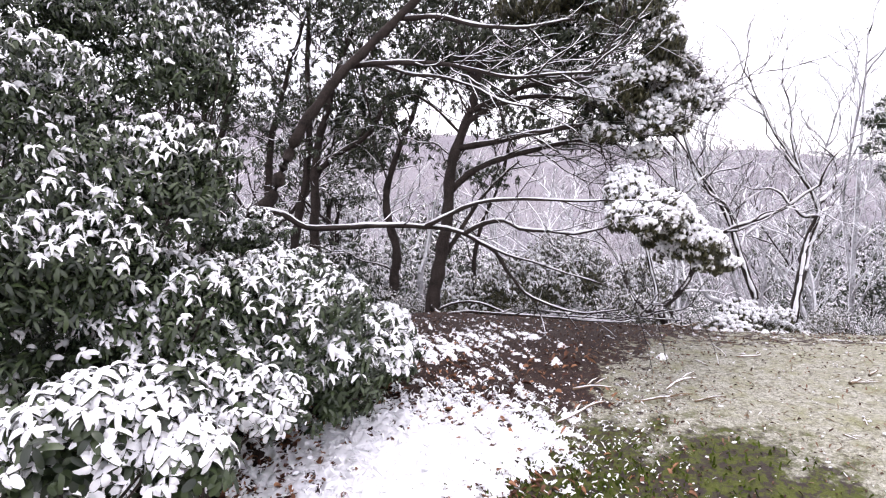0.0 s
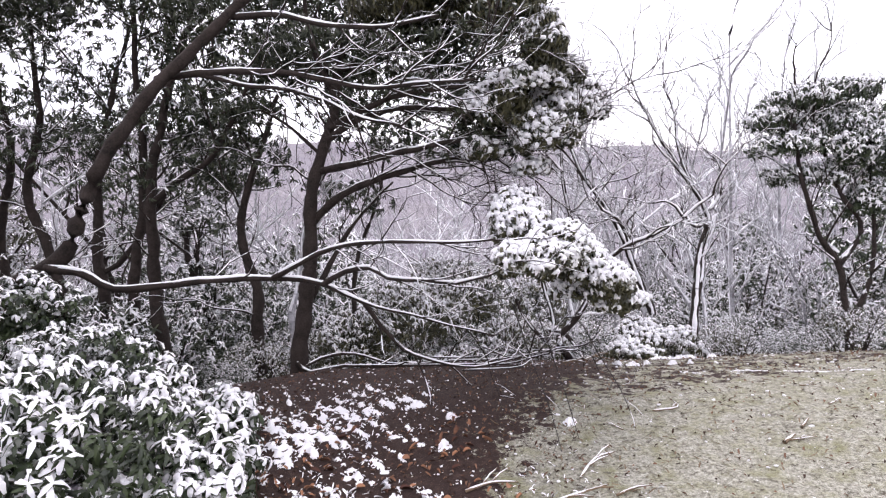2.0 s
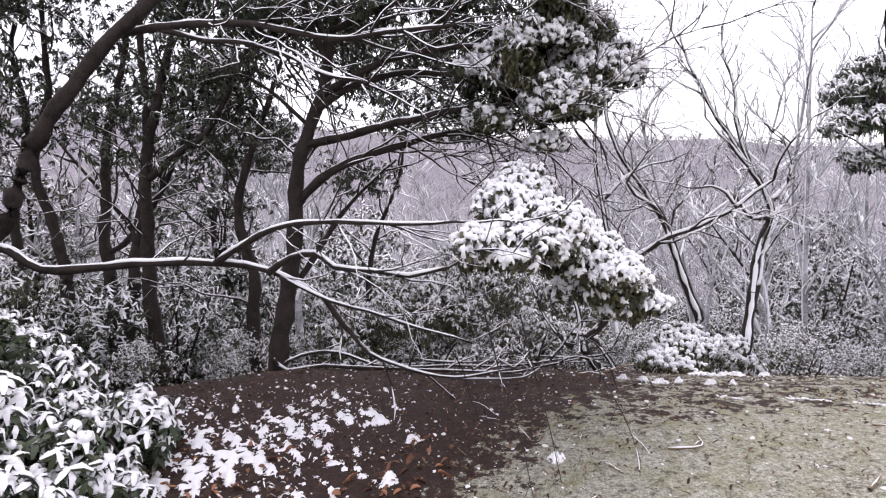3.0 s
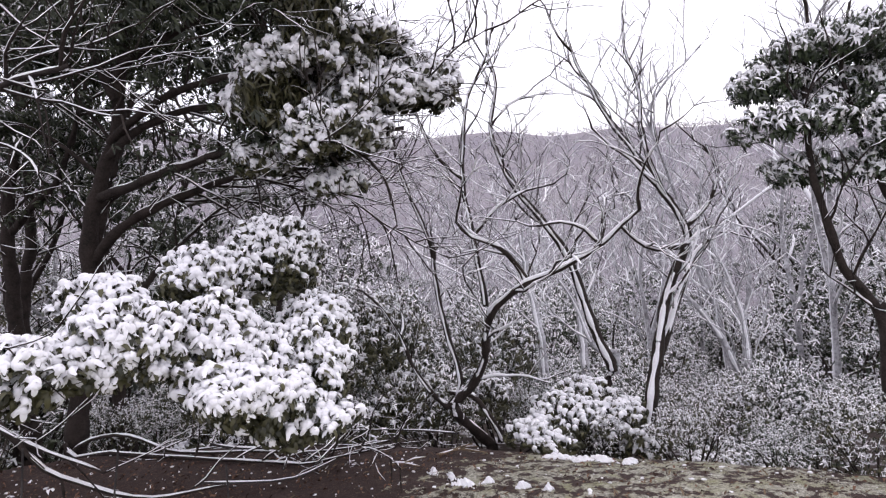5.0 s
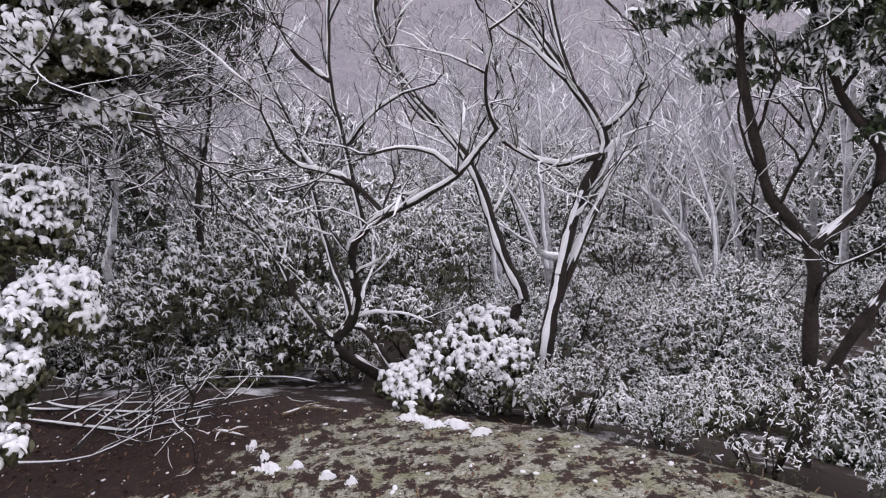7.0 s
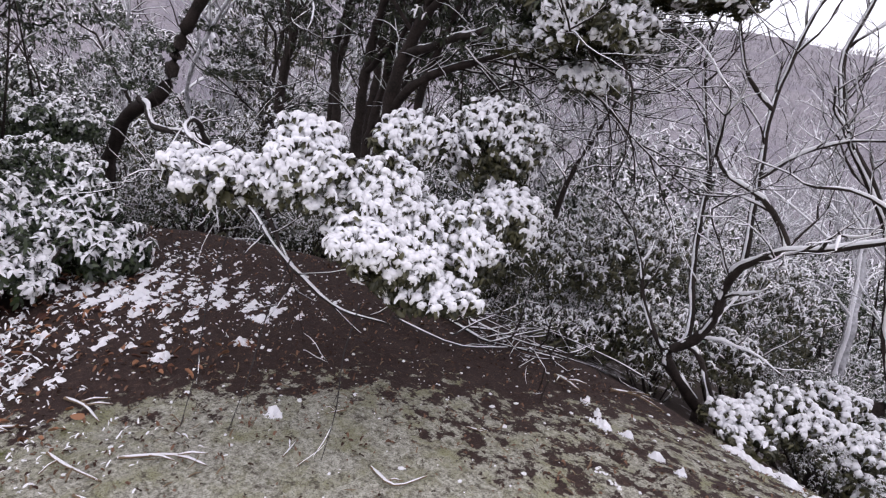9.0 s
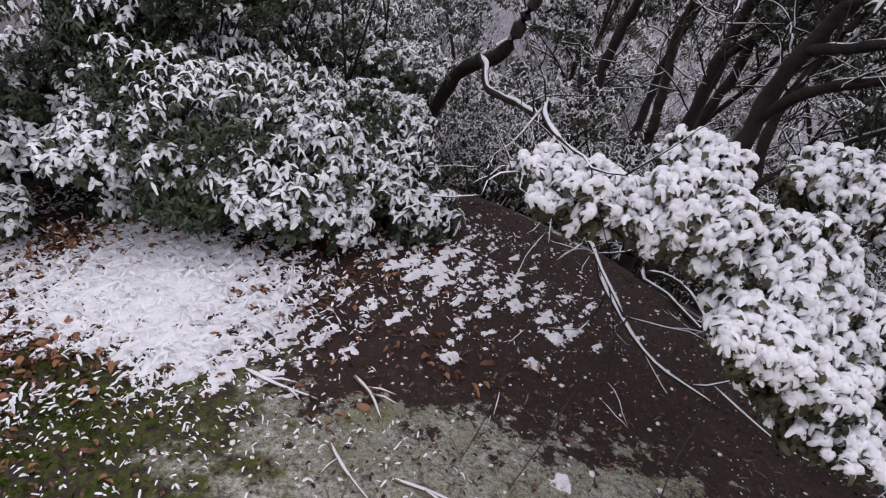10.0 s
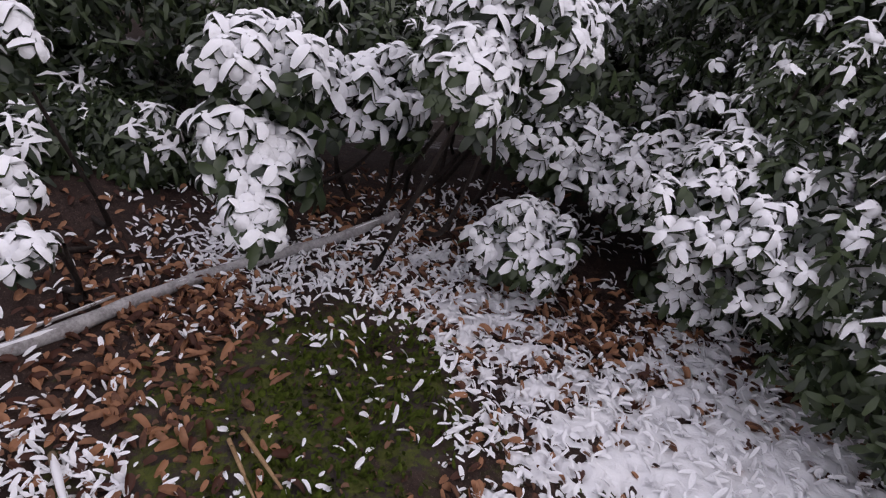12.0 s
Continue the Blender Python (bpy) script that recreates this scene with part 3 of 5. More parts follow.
n = 34000
x, y = rng.uniform(-1.0, 1.9, n), rng.uniform(1.6, 3.6, n)
w = np.maximum(0.8 - np.hypot((x - 0.95), (y - 2.7) / 0.9), 0) * 0.7 + np.maximum(0.45 - np.hypot((x + 0.38), (y - 2.46)), 0) * 4.0 + np.maximum(0.65 - np.hypot((x - 0.45), (y - 2.85)), 0) * 0.9 + 0.35 * np.maximum(0.3 - np.hypot(x + 0.1, y - 3.0), 0)
keep = rng.random(n) < w * (0.5 + waves(x, y, 9, 71)) * 1.6
scatter("moss", [curled(80 + i, 0.016, 0.007) for i in range(5)], x[keep], y[keep], rng.uniform(0.6, 1.4, keep.sum()), M_MOSS, "tufts of green moss on the rock", "moss", 0.0, 3.0)

n = 16000
x, y = rng.uniform(-1.0, 4.6, n), rng.uniform(1.8, 6.1, n)
side = x - (0.95 + 0.46 * (y - 3.4)) + 0.35 * waves(x, y, 4, 73)
keep = (np.hypot((x - 1.6) / 4.2, (y - 1.5) / 4.8) < 0.99) & (rng.random(n) < np.where(side < 0.15, 0.75, np.where(y > 4.4, 0.35, 0.22)))
scatter("leaf_scraps", [curled(85 + i, 0.017, 0.009) for i in range(5)], x[keep], y[keep], rng.uniform(0.5, 1.3, keep.sum()), M_SCRAP, "crumbled brown leaf scraps on wet rock", "leaves", 0.001, 0.8)

# a thin seam of snow in a crack of the rock
s = rng.random(200)
k = np.array([(2.55, 5.02), (2.92, 4.84), (3.10, 4.72), (3.35, 4.55), (3.65, 4.35)])
u = np.clip((s * 4).astype(int), 0, 3)
g = (s * 4 - u)[:, None]
line = k[u] * (1 - g) + k[u + 1] * g + rng.normal(size=(200, 2)) * 0.008 + 0.02 * waves(s * 9, s, 1.5, 75)[:, None]
ok = waves(s * 14, s * 3, 1.5, 76) > -0.1
scatter("snow_seam", LUMPS, line[ok, 0], line[ok, 1], rng.uniform(0.003, 0.008, ok.sum()), M_SNOW, "thin broken seam of snow in a rock crack", "snow", 0.002, 0.2)

n = 900
x, y = rng.uniform(1.0, 4.6, n), rng.uniform(2.6, 6.0, n)
scatter("fallen_needles", [curled(60 + i, 0.05, 0.006) for i in range(4)], x, y, rng.uniform(0.5, 1.2, n), M_TWIG, "thin dry needles and leaf scraps on lichen", "leaves", 0.003, 0.3)

# soft heaps of snow caught near the far edge of the rock
def snow_heap(cx, cy, sx, sy, ang, seed):
    g = np.linspace(-1.5, 1.5, 46)
    X, Y = np.meshgrid(g, g, indexing="ij")
    ca, sa = math.cos(ang), math.sin(ang)
    x, y = cx + ca * X * sx - sa * Y * sy, cy + sa * X * sx + ca * Y * sy
    d = 1 - np.hypot(X, Y) + 0.55 * waves(X, Y, 3.5, seed + 500) + 0.35 * waves(X, Y, 9, seed + 501, 3)
    z = top(x, y) + np.clip(d, -0.2, 0.9) * 0.035 + 0.001
    i, j = np.meshgrid(np.arange(45), np.arange(45), indexing="ij")
    f = np.stack([i * 46 + j, (i + 1) * 46 + j, (i + 1) * 46 + j + 1, i * 46 + j + 1], -1).reshape(-1, 4)
    f = f[(d.ravel()[f] > 0).sum(1) >= 3]
    tagged(new("snow_heap", mesh_of("snow_heap", np.stack([x, y, z], -1).reshape(-1, 3), f, M_SNOW)), "soft heap of snow caught on the rock", "snow", kind="stuff")


for k, (cx, cy, sx, sy, ang) in enumerate(((3.00, 5.90, 0.085, 0.05, -0.5), (3.10, 5.80, 0.05, 0.04, -0.3), (3.22, 5.80, 0.07, 0.04, -0.4), (3.32, 5.68, 0.05, 0.03, -0.3), (2.31, 5.62, 0.02, 0.045, 0.3), (2.46, 5.41, 0.045, 0.03, 0.0), (2.40, 5.52, 0.02, 0.04, 0.4), (2.57, 5.42, 0.03, 0.02, 0.0), (2.72, 5.33, 0.035, 0.02, -0.4), (2.83, 5.27, 0.022, 0.018, 0.0), (0.75, 4.95, 0.06, 0.04, 0.3), (0.90, 4.70, 0.04, 0.025, 0.8), (1.46, 4.40, 0.04, 0.03, 0.2), (0.77, 4.38, 0.045, 0.03, 0.6))):
    snow_heap(cx, cy, sx, sy, ang, k)


def stick(pts, r, label, snowy=1.0, wood=M_TWIG, forks=2, flen=0.12):
    """A fallen twig with snow along its back."""
    p = np.array([(a, b, float(top(a, b)) + r + h) for a, b, h in pts])
    t = thing("twig", label, "twig", "twigs on the rock", p[0])
    w = Limbs(snowy)
    line = curve_through(p, 0.04)
    w.limb(line, r, r * 0.5, 6)
    for i in range(forks):
        k = int(len(line) * (0.35 + 0.4 * i / max(forks, 1)))
        a = rng.uniform(-0.9, 0.9)
        dr = line[min(k + 1, len(line) - 1)] - line[k - 1]
        dr = np.array([dr[0] * math.cos(a) - dr[1] * math.sin(a), dr[0] * math.sin(a) + dr[1] * math.cos(a), 0.02])
        dr /= np.linalg.norm(dr) + 1e-9
        w.limb([line[k], line[k] + dr * flen * 0.5 + UP * 0.008, line[k] + dr * flen], r * 0.7, r * 0.4, 5)
    w.parts(t, wood, "stem")
    return t


stick([(0.58, 3.63, 0), (0.72, 3.70, 0.012), (0.84, 3.81, 0.004)], 0.007, "snow-covered forked twig on mossy rock")
stick([(0.76, 3.98, 0), (0.88, 3.99, 0.01), (1.00, 3.98, 0)], 0.007, "snow-covered crooked twig on the rock")
stick([(1.05, 3.78, 0), (1.18, 3.77, 0.012), (1.34, 3.80, 0)], 0.007, "snow-covered Y-shaped twig on lichen")
stick([(1.26, 3.90, 0), (1.40, 4.02, 0.01), (1.52, 4.06, 0)], 0.006, "small snowy twig on lichen")
stick([(1.33, 3.72, 0), (1.45, 3.74, 0.01)], 0.006, "small snowy twig on lichen", forks=1)
stick([(1.95, 4.40, 0), (2.08, 4.36, 0.01), (2.13, 4.48, 0)], 0.006, "snow-dusted scrap of branch on lichen", forks=1, flen=0.06)
stick([(2.27, 3.83, 0), (2.36, 3.86, 0.005)], 0.010, "short snowy stick on lichen", forks=0)
stick([(2.44, 3.90, 0), (2.54, 3.96, 0.006)], 0.008, "short snowy stick on lichen", forks=0)
stick([(-0.09, 1.94, 0.02), (0.04, 2.06, 0.02), (0.14, 2.16, 0.02), (0.28, 2.26, 0.01)], 0.009, "snowy stick lying on leaf litter", 0.7, forks=1, flen=0.06)
stick([(-0.23, 2.28, 0.02), (-0.10, 2.41, 0.02)], 0.007, "split pale stick on moss", 0.0, M_STRAW, forks=0)
stick([(-0.21, 2.26, 0.01), (-0.07, 2.37, 0.01)], 0.006, "split pale stick on moss", 0.0, M_STRAW, forks=0)
stick([(2.08, 5.78, 0), (2.16, 5.73, 0.02), (2.24, 5.72, 0)], 0.008, "snow-crusted twig by the rock edge")
stick([(2.34, 5.95, 0), (2.46, 5.99, 0.02), (2.60, 6.02, 0)], 0.008, "snow-crusted twig by the rock edge")
for k in range(14):
    x, y, a = rng.uniform(1.5, 3.9), rng.uniform(2.9, 5.3), rng.uniform(0, 6.28)
    ln = rng.uniform(0.05, 0.13)
    stick([(x, y, 0), (x + ln * math.cos(a), y + ln * math.sin(a), 0.004)], 0.004, "thin snow-dusted twig on lichen", 1.0, M_TWIG, 1, 0.05)

# the dead pole among the litter
log = thing("log", "slender fallen trunk dusted with snow on leaf litter", "log", at=(-0.65, 1.78, -0.8))
w = Limbs(0.45)
pl = np.array([(a, b, float(ground_z(a, b)) + h) for a, b, h in ((-0.20, 1.58, 0.01), (-0.46, 1.70, 0.02), (-0.65, 1.78, 0.02), (-0.86, 1.90, 0.015), (-1.02, 2.05, 0.025), (-1.20, 2.22, 0.02), (-1.46, 2.40, 0.025))])
w.limb(curve_through(pl, 0.05), 0.024, 0.019, 9)
w.limb(curve_through(pl[:3] + (-0.02, -0.05, -0.01), 0.06), 0.010, 0.005, 6)
w.parts(log, M_POLE)


# ---- fallen branches along the rock edge ----
def fallen(label, lines, r, shoots, bark=M_GREYBARK):
    t = thing("fallen_branch", label, "branch", "fallen branches", lines[0][0])
    w = Limbs(0.7, 0.2)
    for i, ln in enumerate(lines):
        c = curve_through(ln, 0.08)
        c[:, 2] = np.maximum(c[:, 2], ground_z(c[:, 0], c[:, 1]) + 0.02)
        w.limb(c, r * (1 if i == 0 else 0.8), r * 0.3, 7)
        w.sprout(c, r * 0.48, shoots, 3, 0.75, 0.12, 0.15, 0.25)
    w.parts(t, bark, "limb")


def dangling(label, line):
    t = thing("dead_twig", label, "twig", "hanging dead twigs", line[0])
    w = Limbs(0.8)
    c = curve_through(line, 0.05)
    w.limb(c, 0.0035, 0.0015, 5)
    w.sprout(c, 0.0018, 0.12, 2, 0.7, -0.2, 0.12, 0.3)
    w.parts(t, M_GREYBARK, "stem")


for x, y, z, dx, dy in ((1.18, 4.37, 0.64, 0.10, -0.25), (1.37, 4.52, 0.56, 0.05, -0.30), (1.67, 4.60, 0.44, 0.12, -0.28)):
    dangling("snow-dusted dead twig hanging to the rock", [(x, y, z), (x + dx * 0.3, y + dy * 0.4, z * 0.62), (x + dx * 0.8, y + dy * 0.7, z * 0.25), (x + dx, y + dy, -0.05)])

fallen("bowed snow-covered dead limb resting on the rock edge", [[(0.11, 6.25, 0.08), (0.20, 6.20, -0.00), (0.45, 6.12, -0.01), (0.76, 6.03, -0.09), (1.07, 5.94, -0.13), (1.39, 5.85, -0.09), (1.78, 5.75, -0.01), (2.17, 5.64, 0.07)], [(0.15, 6.24, 0.03), (0.29, 6.22, 0.10), (0.54, 6.17, 0.11), (0.86, 6.10, -0.01), (1.23, 6.03, -0.01), (1.68, 5.94, -0.03), (2.09, 5.86, 0.01)]], 0.016, 0.42, M_BARK)
fallen("snow-covered dead branch lying on wet rock", [[(1.05, 6.06, 0.04), (1.28, 5.98, 0.02), (1.52, 6.03, -0.01), (1.80, 6.00, -0.03), (2.07, 5.95, -0.05)], [(2.46, 6.25, -0.13), (2.24, 6.35, -0.12), (1.91, 6.33, -0.07), (1.60, 6.27, -0.03)]], 0.009, 0.36)
fallen("thin snowy branch lying on wet rock", [[(1.20, 5.50, 0.04), (1.44, 5.49, 0.02), (1.64, 5.53, 0.00), (1.81, 5.74, -0.01), (1.96, 5.93, -0.04), (2.32, 6.08, -0.09)], [(1.60, 5.50, 0.06), (1.57, 5.79, 0.05), (1.57, 6.06, 0.04), (1.54, 6.39, 0.02)], [(1.73, 5.62, 0.02), (1.78, 5.91, 0.01), (1.82, 6.23, -0.02), (1.84, 6.51, -0.06)]], 0.008, 0.30)


# ---- trees whose limbs show ----
def tree(name, label, group, limbs, bark, shoots=(), snow=1.0, plaster=0.0):
    """limbs: (line, thick end, thin end); shoots: (limb, radius, length, depth, spacing, spread, rise)."""
    t = thing(name, label, "tree", group, limbs[0][0][0])
    w = Limbs(snow, plaster)
    lines = []
    for ln, r0, r1 in limbs:
        c = curve_through(ln, 0.07)
        k = np.arange(len(c)) * 0.07
        bow = 0.35 * r0 + 0.006
        for axis in range(3):
            c[1:-1, axis] += bow * waves(k + 3.1 * axis, k * 0 + c[0, 0], 7.0, 17 + axis, 3)[1:-1]
        lines.append(c)
        w.limb(c, r0, r1, 9 if r0 > 0.05 else 7)
    base = np.array(limbs[0][0][0], float)
    g = float(ground_z(base[0], base[1]))
    if base[2] > g - 0.1:
        w.limb([(base[0] + 0.01, base[1], g - 0.25), (base[0], base[1], g), tuple(base)], limbs[0][1] * 1.25, limbs[0][1] * 1.02, 9, False)
    for i, r, ln, depth, every, spread, rise in shoots:
        w.sprout(lines[i], r, ln, depth, spread, rise, every)
    w.parts(t, bark)
    return t, lines, w.tips



limbs = []
limbs += [([(2.7, 6.85, -0.45), (2.56, 6.75, -0.27), (2.47, 6.65, -0.08), (2.61, 6.59, 0.08), (2.69, 6.51, 0.24), (2.71, 6.44, 0.45), (2.75, 6.35, 0.56), (2.84, 6.26, 0.65), (2.97, 6.18, 0.75), (3.17, 6.1, 0.82), (3.37, 6.03, 0.92), (3.48, 5.95, 1.03), (3.56, 5.85, 1.11)], 0.04, 0.008), ([(2.42, 6.87, -0.16), (2.33, 6.88, -0.06), (2.21, 6.91, 0.12), (2.13, 6.95, 0.37), (2.02, 6.98, 0.57), (1.89, 6.99, 0.73)], 0.02, 0.007)]
limbs += [([(2.42, 6.87, -0.16), (2.52, 6.9, 0.01), (2.46, 6.95, 0.37), (2.42, 7.0, 0.75), (2.41, 7.03, 1.02), (2.28, 7.09, 1.47), (2.23, 7.13, 1.8), (2.27, 7.18, 2.12), (2.25, 7.23, 2.45)], 0.024, 0.007), ([(2.78, 6.77, -0.41), (2.69, 6.83, -0.22), (2.6, 6.88, -0.09), (2.44, 6.9, -0.06)], 0.024, 0.016), ([(2.97, 6.2, 0.74), (2.91, 6.17, 0.86), (2.82, 6.13, 0.97), (2.67, 6.07, 1.05), (2.58, 6.03, 1.15)], 0.02, 0.007)]
limbs += [([(2.75, 6.74, 0.55), (2.74, 6.76, 0.77), (2.72, 6.8, 1.08), (2.69, 6.84, 1.43), (2.73, 6.89, 1.73), (2.81, 6.94, 2.03), (2.97, 7.0, 2.31), (3.04, 7.03, 2.54)], 0.022, 0.008), ([(2.73, 6.75, 1.05), (2.89, 6.74, 1.2), (3.11, 6.73, 1.31), (3.29, 6.69, 1.33)], 0.014, 0.006), ([(3.37, 5.99, 0.93), (3.28, 5.97, 1.04), (3.14, 5.92, 1.09), (3.02, 5.87, 1.08)], 0.012, 0.006), ([(2.7, 6.83, 1.43), (2.55, 6.82, 1.58), (2.47, 6.82, 1.77), (2.42, 6.83, 1.98), (2.4, 6.9, 2.39)], 0.014, 0.006)]
tree("bare_tree", "bare crooked tree with leaning and upright stems, snow on limbs", "bare trees by the rock",
     limbs, M_BARK,
     ((0, 0.010, 0.55, 3, 0.18, 0.9, 0.5), (1, 0.007, 0.5, 3, 0.16, 0.8, 0.4), (2, 0.008, 0.55, 3, 0.16, 0.8, 0.4), (4, 0.008, 0.5, 3, 0.13, 0.8, 0.5), (5, 0.008, 0.55, 4, 0.20, 0.8, 0.5), (6, 0.006, 0.4, 3, 0.12, 0.8, 0.6), (7, 0.006, 0.4, 3, 0.12, 0.8, 0.5), (8, 0.006, 0.4, 3, 0.12, 0.8, 0.5)), 1.3, 0.6)
tree("bare_tree", "bare tree with an elbowed stem plastered with snow", "bare trees by the rock",
     [([(3.38, 6.88, -0.29), (3.52, 6.92, -0.17), (3.63, 6.96, -0.04), (3.56, 6.98, 0.16), (3.50, 7.02, 0.40), (3.45, 7.07, 0.71), (3.38, 7.10, 0.91), (3.20, 7.12, 1.17), (3.10, 7.13, 1.32), (3.00, 7.16, 1.56), (2.97, 7.21, 1.82), (3.05, 7.28, 2.15), (3.02, 7.34, 2.47)], 0.045, 0.010)], M_BARK, ((0, 0.010, 0.7, 4, 0.20, 0.8, 0.5),), 1.3, 0.8)
limbs = []
limbs += [([(3.66, 6.34, -0.36), (3.69, 6.38, -0.22), (3.77, 6.46, 0.09), (3.86, 6.53, 0.35), (4.0, 6.61, 0.63), (4.15, 6.68, 0.82), (4.17, 6.71, 0.95), (4.04, 6.75, 1.2), (3.94, 6.78, 1.41), (3.82, 6.81, 1.62), (3.68, 6.85, 1.88), (3.57, 6.89, 2.15), (3.54, 6.95, 2.41)], 0.045, 0.008), ([(4.04, 6.75, 1.2), (3.99, 6.8, 1.44), (3.97, 6.84, 1.64), (4.0, 6.91, 1.92), (3.95, 6.98, 2.27), (3.98, 7.03, 2.5)], 0.022, 0.007), ([(4.14, 6.68, 0.82), (3.88, 6.54, 0.83), (3.72, 6.43, 0.9), (3.6, 6.33, 1.01)], 0.022, 0.008)]
limbs += [([(3.8, 6.46, 0.09), (3.96, 6.59, 0.33), (4.11, 6.72, 0.55), (4.23, 6.82, 0.71), (4.41, 6.93, 0.82)], 0.03, 0.01), ([(4.17, 6.71, 0.95), (4.34, 6.77, 1.07), (4.46, 6.83, 1.27), (4.43, 6.88, 1.5)], 0.018, 0.007), ([(4.04, 6.75, 1.2), (3.84, 6.74, 1.44), (3.72, 6.71, 1.53), (3.58, 6.68, 1.67)], 0.016, 0.006)]
tree("bare_tree", "large bare forked tree, windward side white with snow", "bare trees by the rock",
     limbs, M_BARK,
     ((0, 0.010, 0.7, 4, 0.22, 0.8, 0.5), (1, 0.008, 0.5, 3, 0.14, 0.8, 0.5), (2, 0.008, 0.45, 3, 0.12, 0.9, 0.5), (3, 0.007, 0.5, 3, 0.14, 0.8, 0.5), (4, 0.007, 0.4, 3, 0.13, 0.8, 0.5), (5, 0.007, 0.4, 3, 0.13, 0.8, 0.5)), 1.3, 0.9)
for A, B, r in (([(5.33, 8.28, -1.22), (5.31, 8.36, -0.85), (5.25, 8.42, -0.54), (5.05, 8.50, -0.07), (4.82, 8.54, 0.25)], [(5.31, 8.36, -0.85), (5.43, 8.50, -0.32), (5.37, 8.61, 0.23), (5.24, 8.71, 0.73)], 0.045), ([(3.53, 9.13, -0.83), (3.51, 9.26, -0.23), (3.48, 9.41, 0.42), (3.45, 9.51, 0.91)], None, 0.055), ([(4.08, 9.65, -0.76), (4.10, 9.78, -0.18), (4.16, 9.94, 0.51), (4.20, 10.08, 1.09)], None, 0.055), ([(4.12, 8.51, -0.31), (3.90, 8.50, -0.21), (3.79, 8.57, 0.17), (3.65, 8.61, 0.46)], None, 0.035), ([(0.09, 8.32, 0.20), (0.22, 8.43, 0.59), (0.33, 8.57, 1.13)], None, 0.04)):
    tree("bare_tree", "bare tree with a snow-whitened trunk in the wood", "bare trees on the slope",
         [(A, r, r * 0.5)] + ([(B, r * 0.8, r * 0.3)] if B else []), M_RIME, tuple((i, 0.012, 0.9, 3, 0.22, 0.8, 0.6) for i in range(2 if B else 1)), 1.3, 0.9)

# ---- evergreen trees ----
def leafy(places, count, spread, seed):
    """Shoot tips gathered about given places, and the way each faces."""
    r = np.random.default_rng(seed)
    places = np.asarray(places)
    ix = r.integers(0, len(places), count)
    off = r.normal(size=(count, 3)) * np.asarray(spread)
    nrm = off / (np.linalg.norm(off, axis=1)[:, None] + 1e-9)
    return places[ix] + off, nrm


def many(blobs, seed):
    """Several lumps of foliage: (centre, radii, count)."""
    a, b = zip(*[blob(c, r, n, 0.5, 6, seed + i) for i, (c, r, n) in enumerate(blobs)])
    return np.vstack(a), np.vstack(b)



limbs = []
limbs += [([(0.02, 6.32, -0.27), (0.08, 6.34, -0.07), (0.18, 6.36, 0.3), (0.27, 6.39, 0.72), (0.32, 6.42, 1.13), (0.37, 6.45, 1.45), (0.49, 6.46, 1.79), (0.6, 6.48, 2.13), (0.71, 6.5, 2.56), (0.88, 6.52, 3.04), (1.04, 6.53, 3.48)], 0.072, 0.018), ([(0.32, 6.44, 1.13), (0.56, 6.36, 1.34), (0.9, 6.26, 1.44), (1.15, 6.17, 1.49), (1.51, 6.06, 1.55), (1.79, 5.96, 1.53)], 0.036, 0.01), ([(0.5, 6.44, 1.78), (0.78, 6.37, 1.93), (1.12, 6.28, 1.98), (1.56, 6.15, 1.91), (1.97, 6.04, 1.83)], 0.028, 0.01)]
limbs += [([(0.27, 6.42, 0.55), (0.49, 6.56, 0.87), (0.74, 6.7, 1.17), (1.06, 6.82, 1.44)], 0.026, 0.01), ([(0.59, 6.44, 2.12), (0.48, 6.48, 2.43), (0.42, 6.51, 2.74), (0.41, 6.53, 3.04)], 0.03, 0.012), ([(0.44, 6.45, 1.66), (0.19, 6.44, 1.92), (-0.08, 6.44, 2.06), (-0.28, 6.41, 2.01)], 0.016, 0.007), ([(0.64, 6.44, 2.33), (1.03, 6.34, 2.47), (1.49, 6.21, 2.55), (1.98, 6.08, 2.55)], 0.026, 0.01), ([(0.39, 6.45, 1.53), (1.1, 6.05, 1.62), (1.6, 5.85, 1.66), (2.05, 5.7, 1.62), (2.35, 5.75, 1.66)], 0.032, 0.01)]
limbs += [([(0.52, 6.44, 1.87), (1.0, 6.2, 2.05), (1.6, 5.9, 2.05), (2.2, 5.8, 1.95)], 0.028, 0.01)]
t, ln, tips = tree("evergreen_tree", "dark evergreen tree with long limbs and sparse canopy", "evergreen trees",
     limbs, M_BARK,
     ((1, 0.009, 1.0, 3, 0.14, 0.5, 0.10), (2, 0.009, 1.0, 3, 0.14, 0.5, 0.10), (0, 0.012, 0.8, 2, 0.30, 0.7, 0.3), (3, 0.008, 0.5, 2, 0.2, 0.7, 0.3), (4, 0.010, 0.6, 2, 0.2, 0.7, 0.3), (5, 0.006, 0.4, 2, 0.15, 0.7, 0.2), (6, 0.009, 0.9, 3, 0.16, 0.5, 0.05), (7, 0.009, 0.5, 2, 0.2, 0.7, 0.0), (8, 0.009, 0.5, 2, 0.2, 0.7, 0.0)), 0.7)
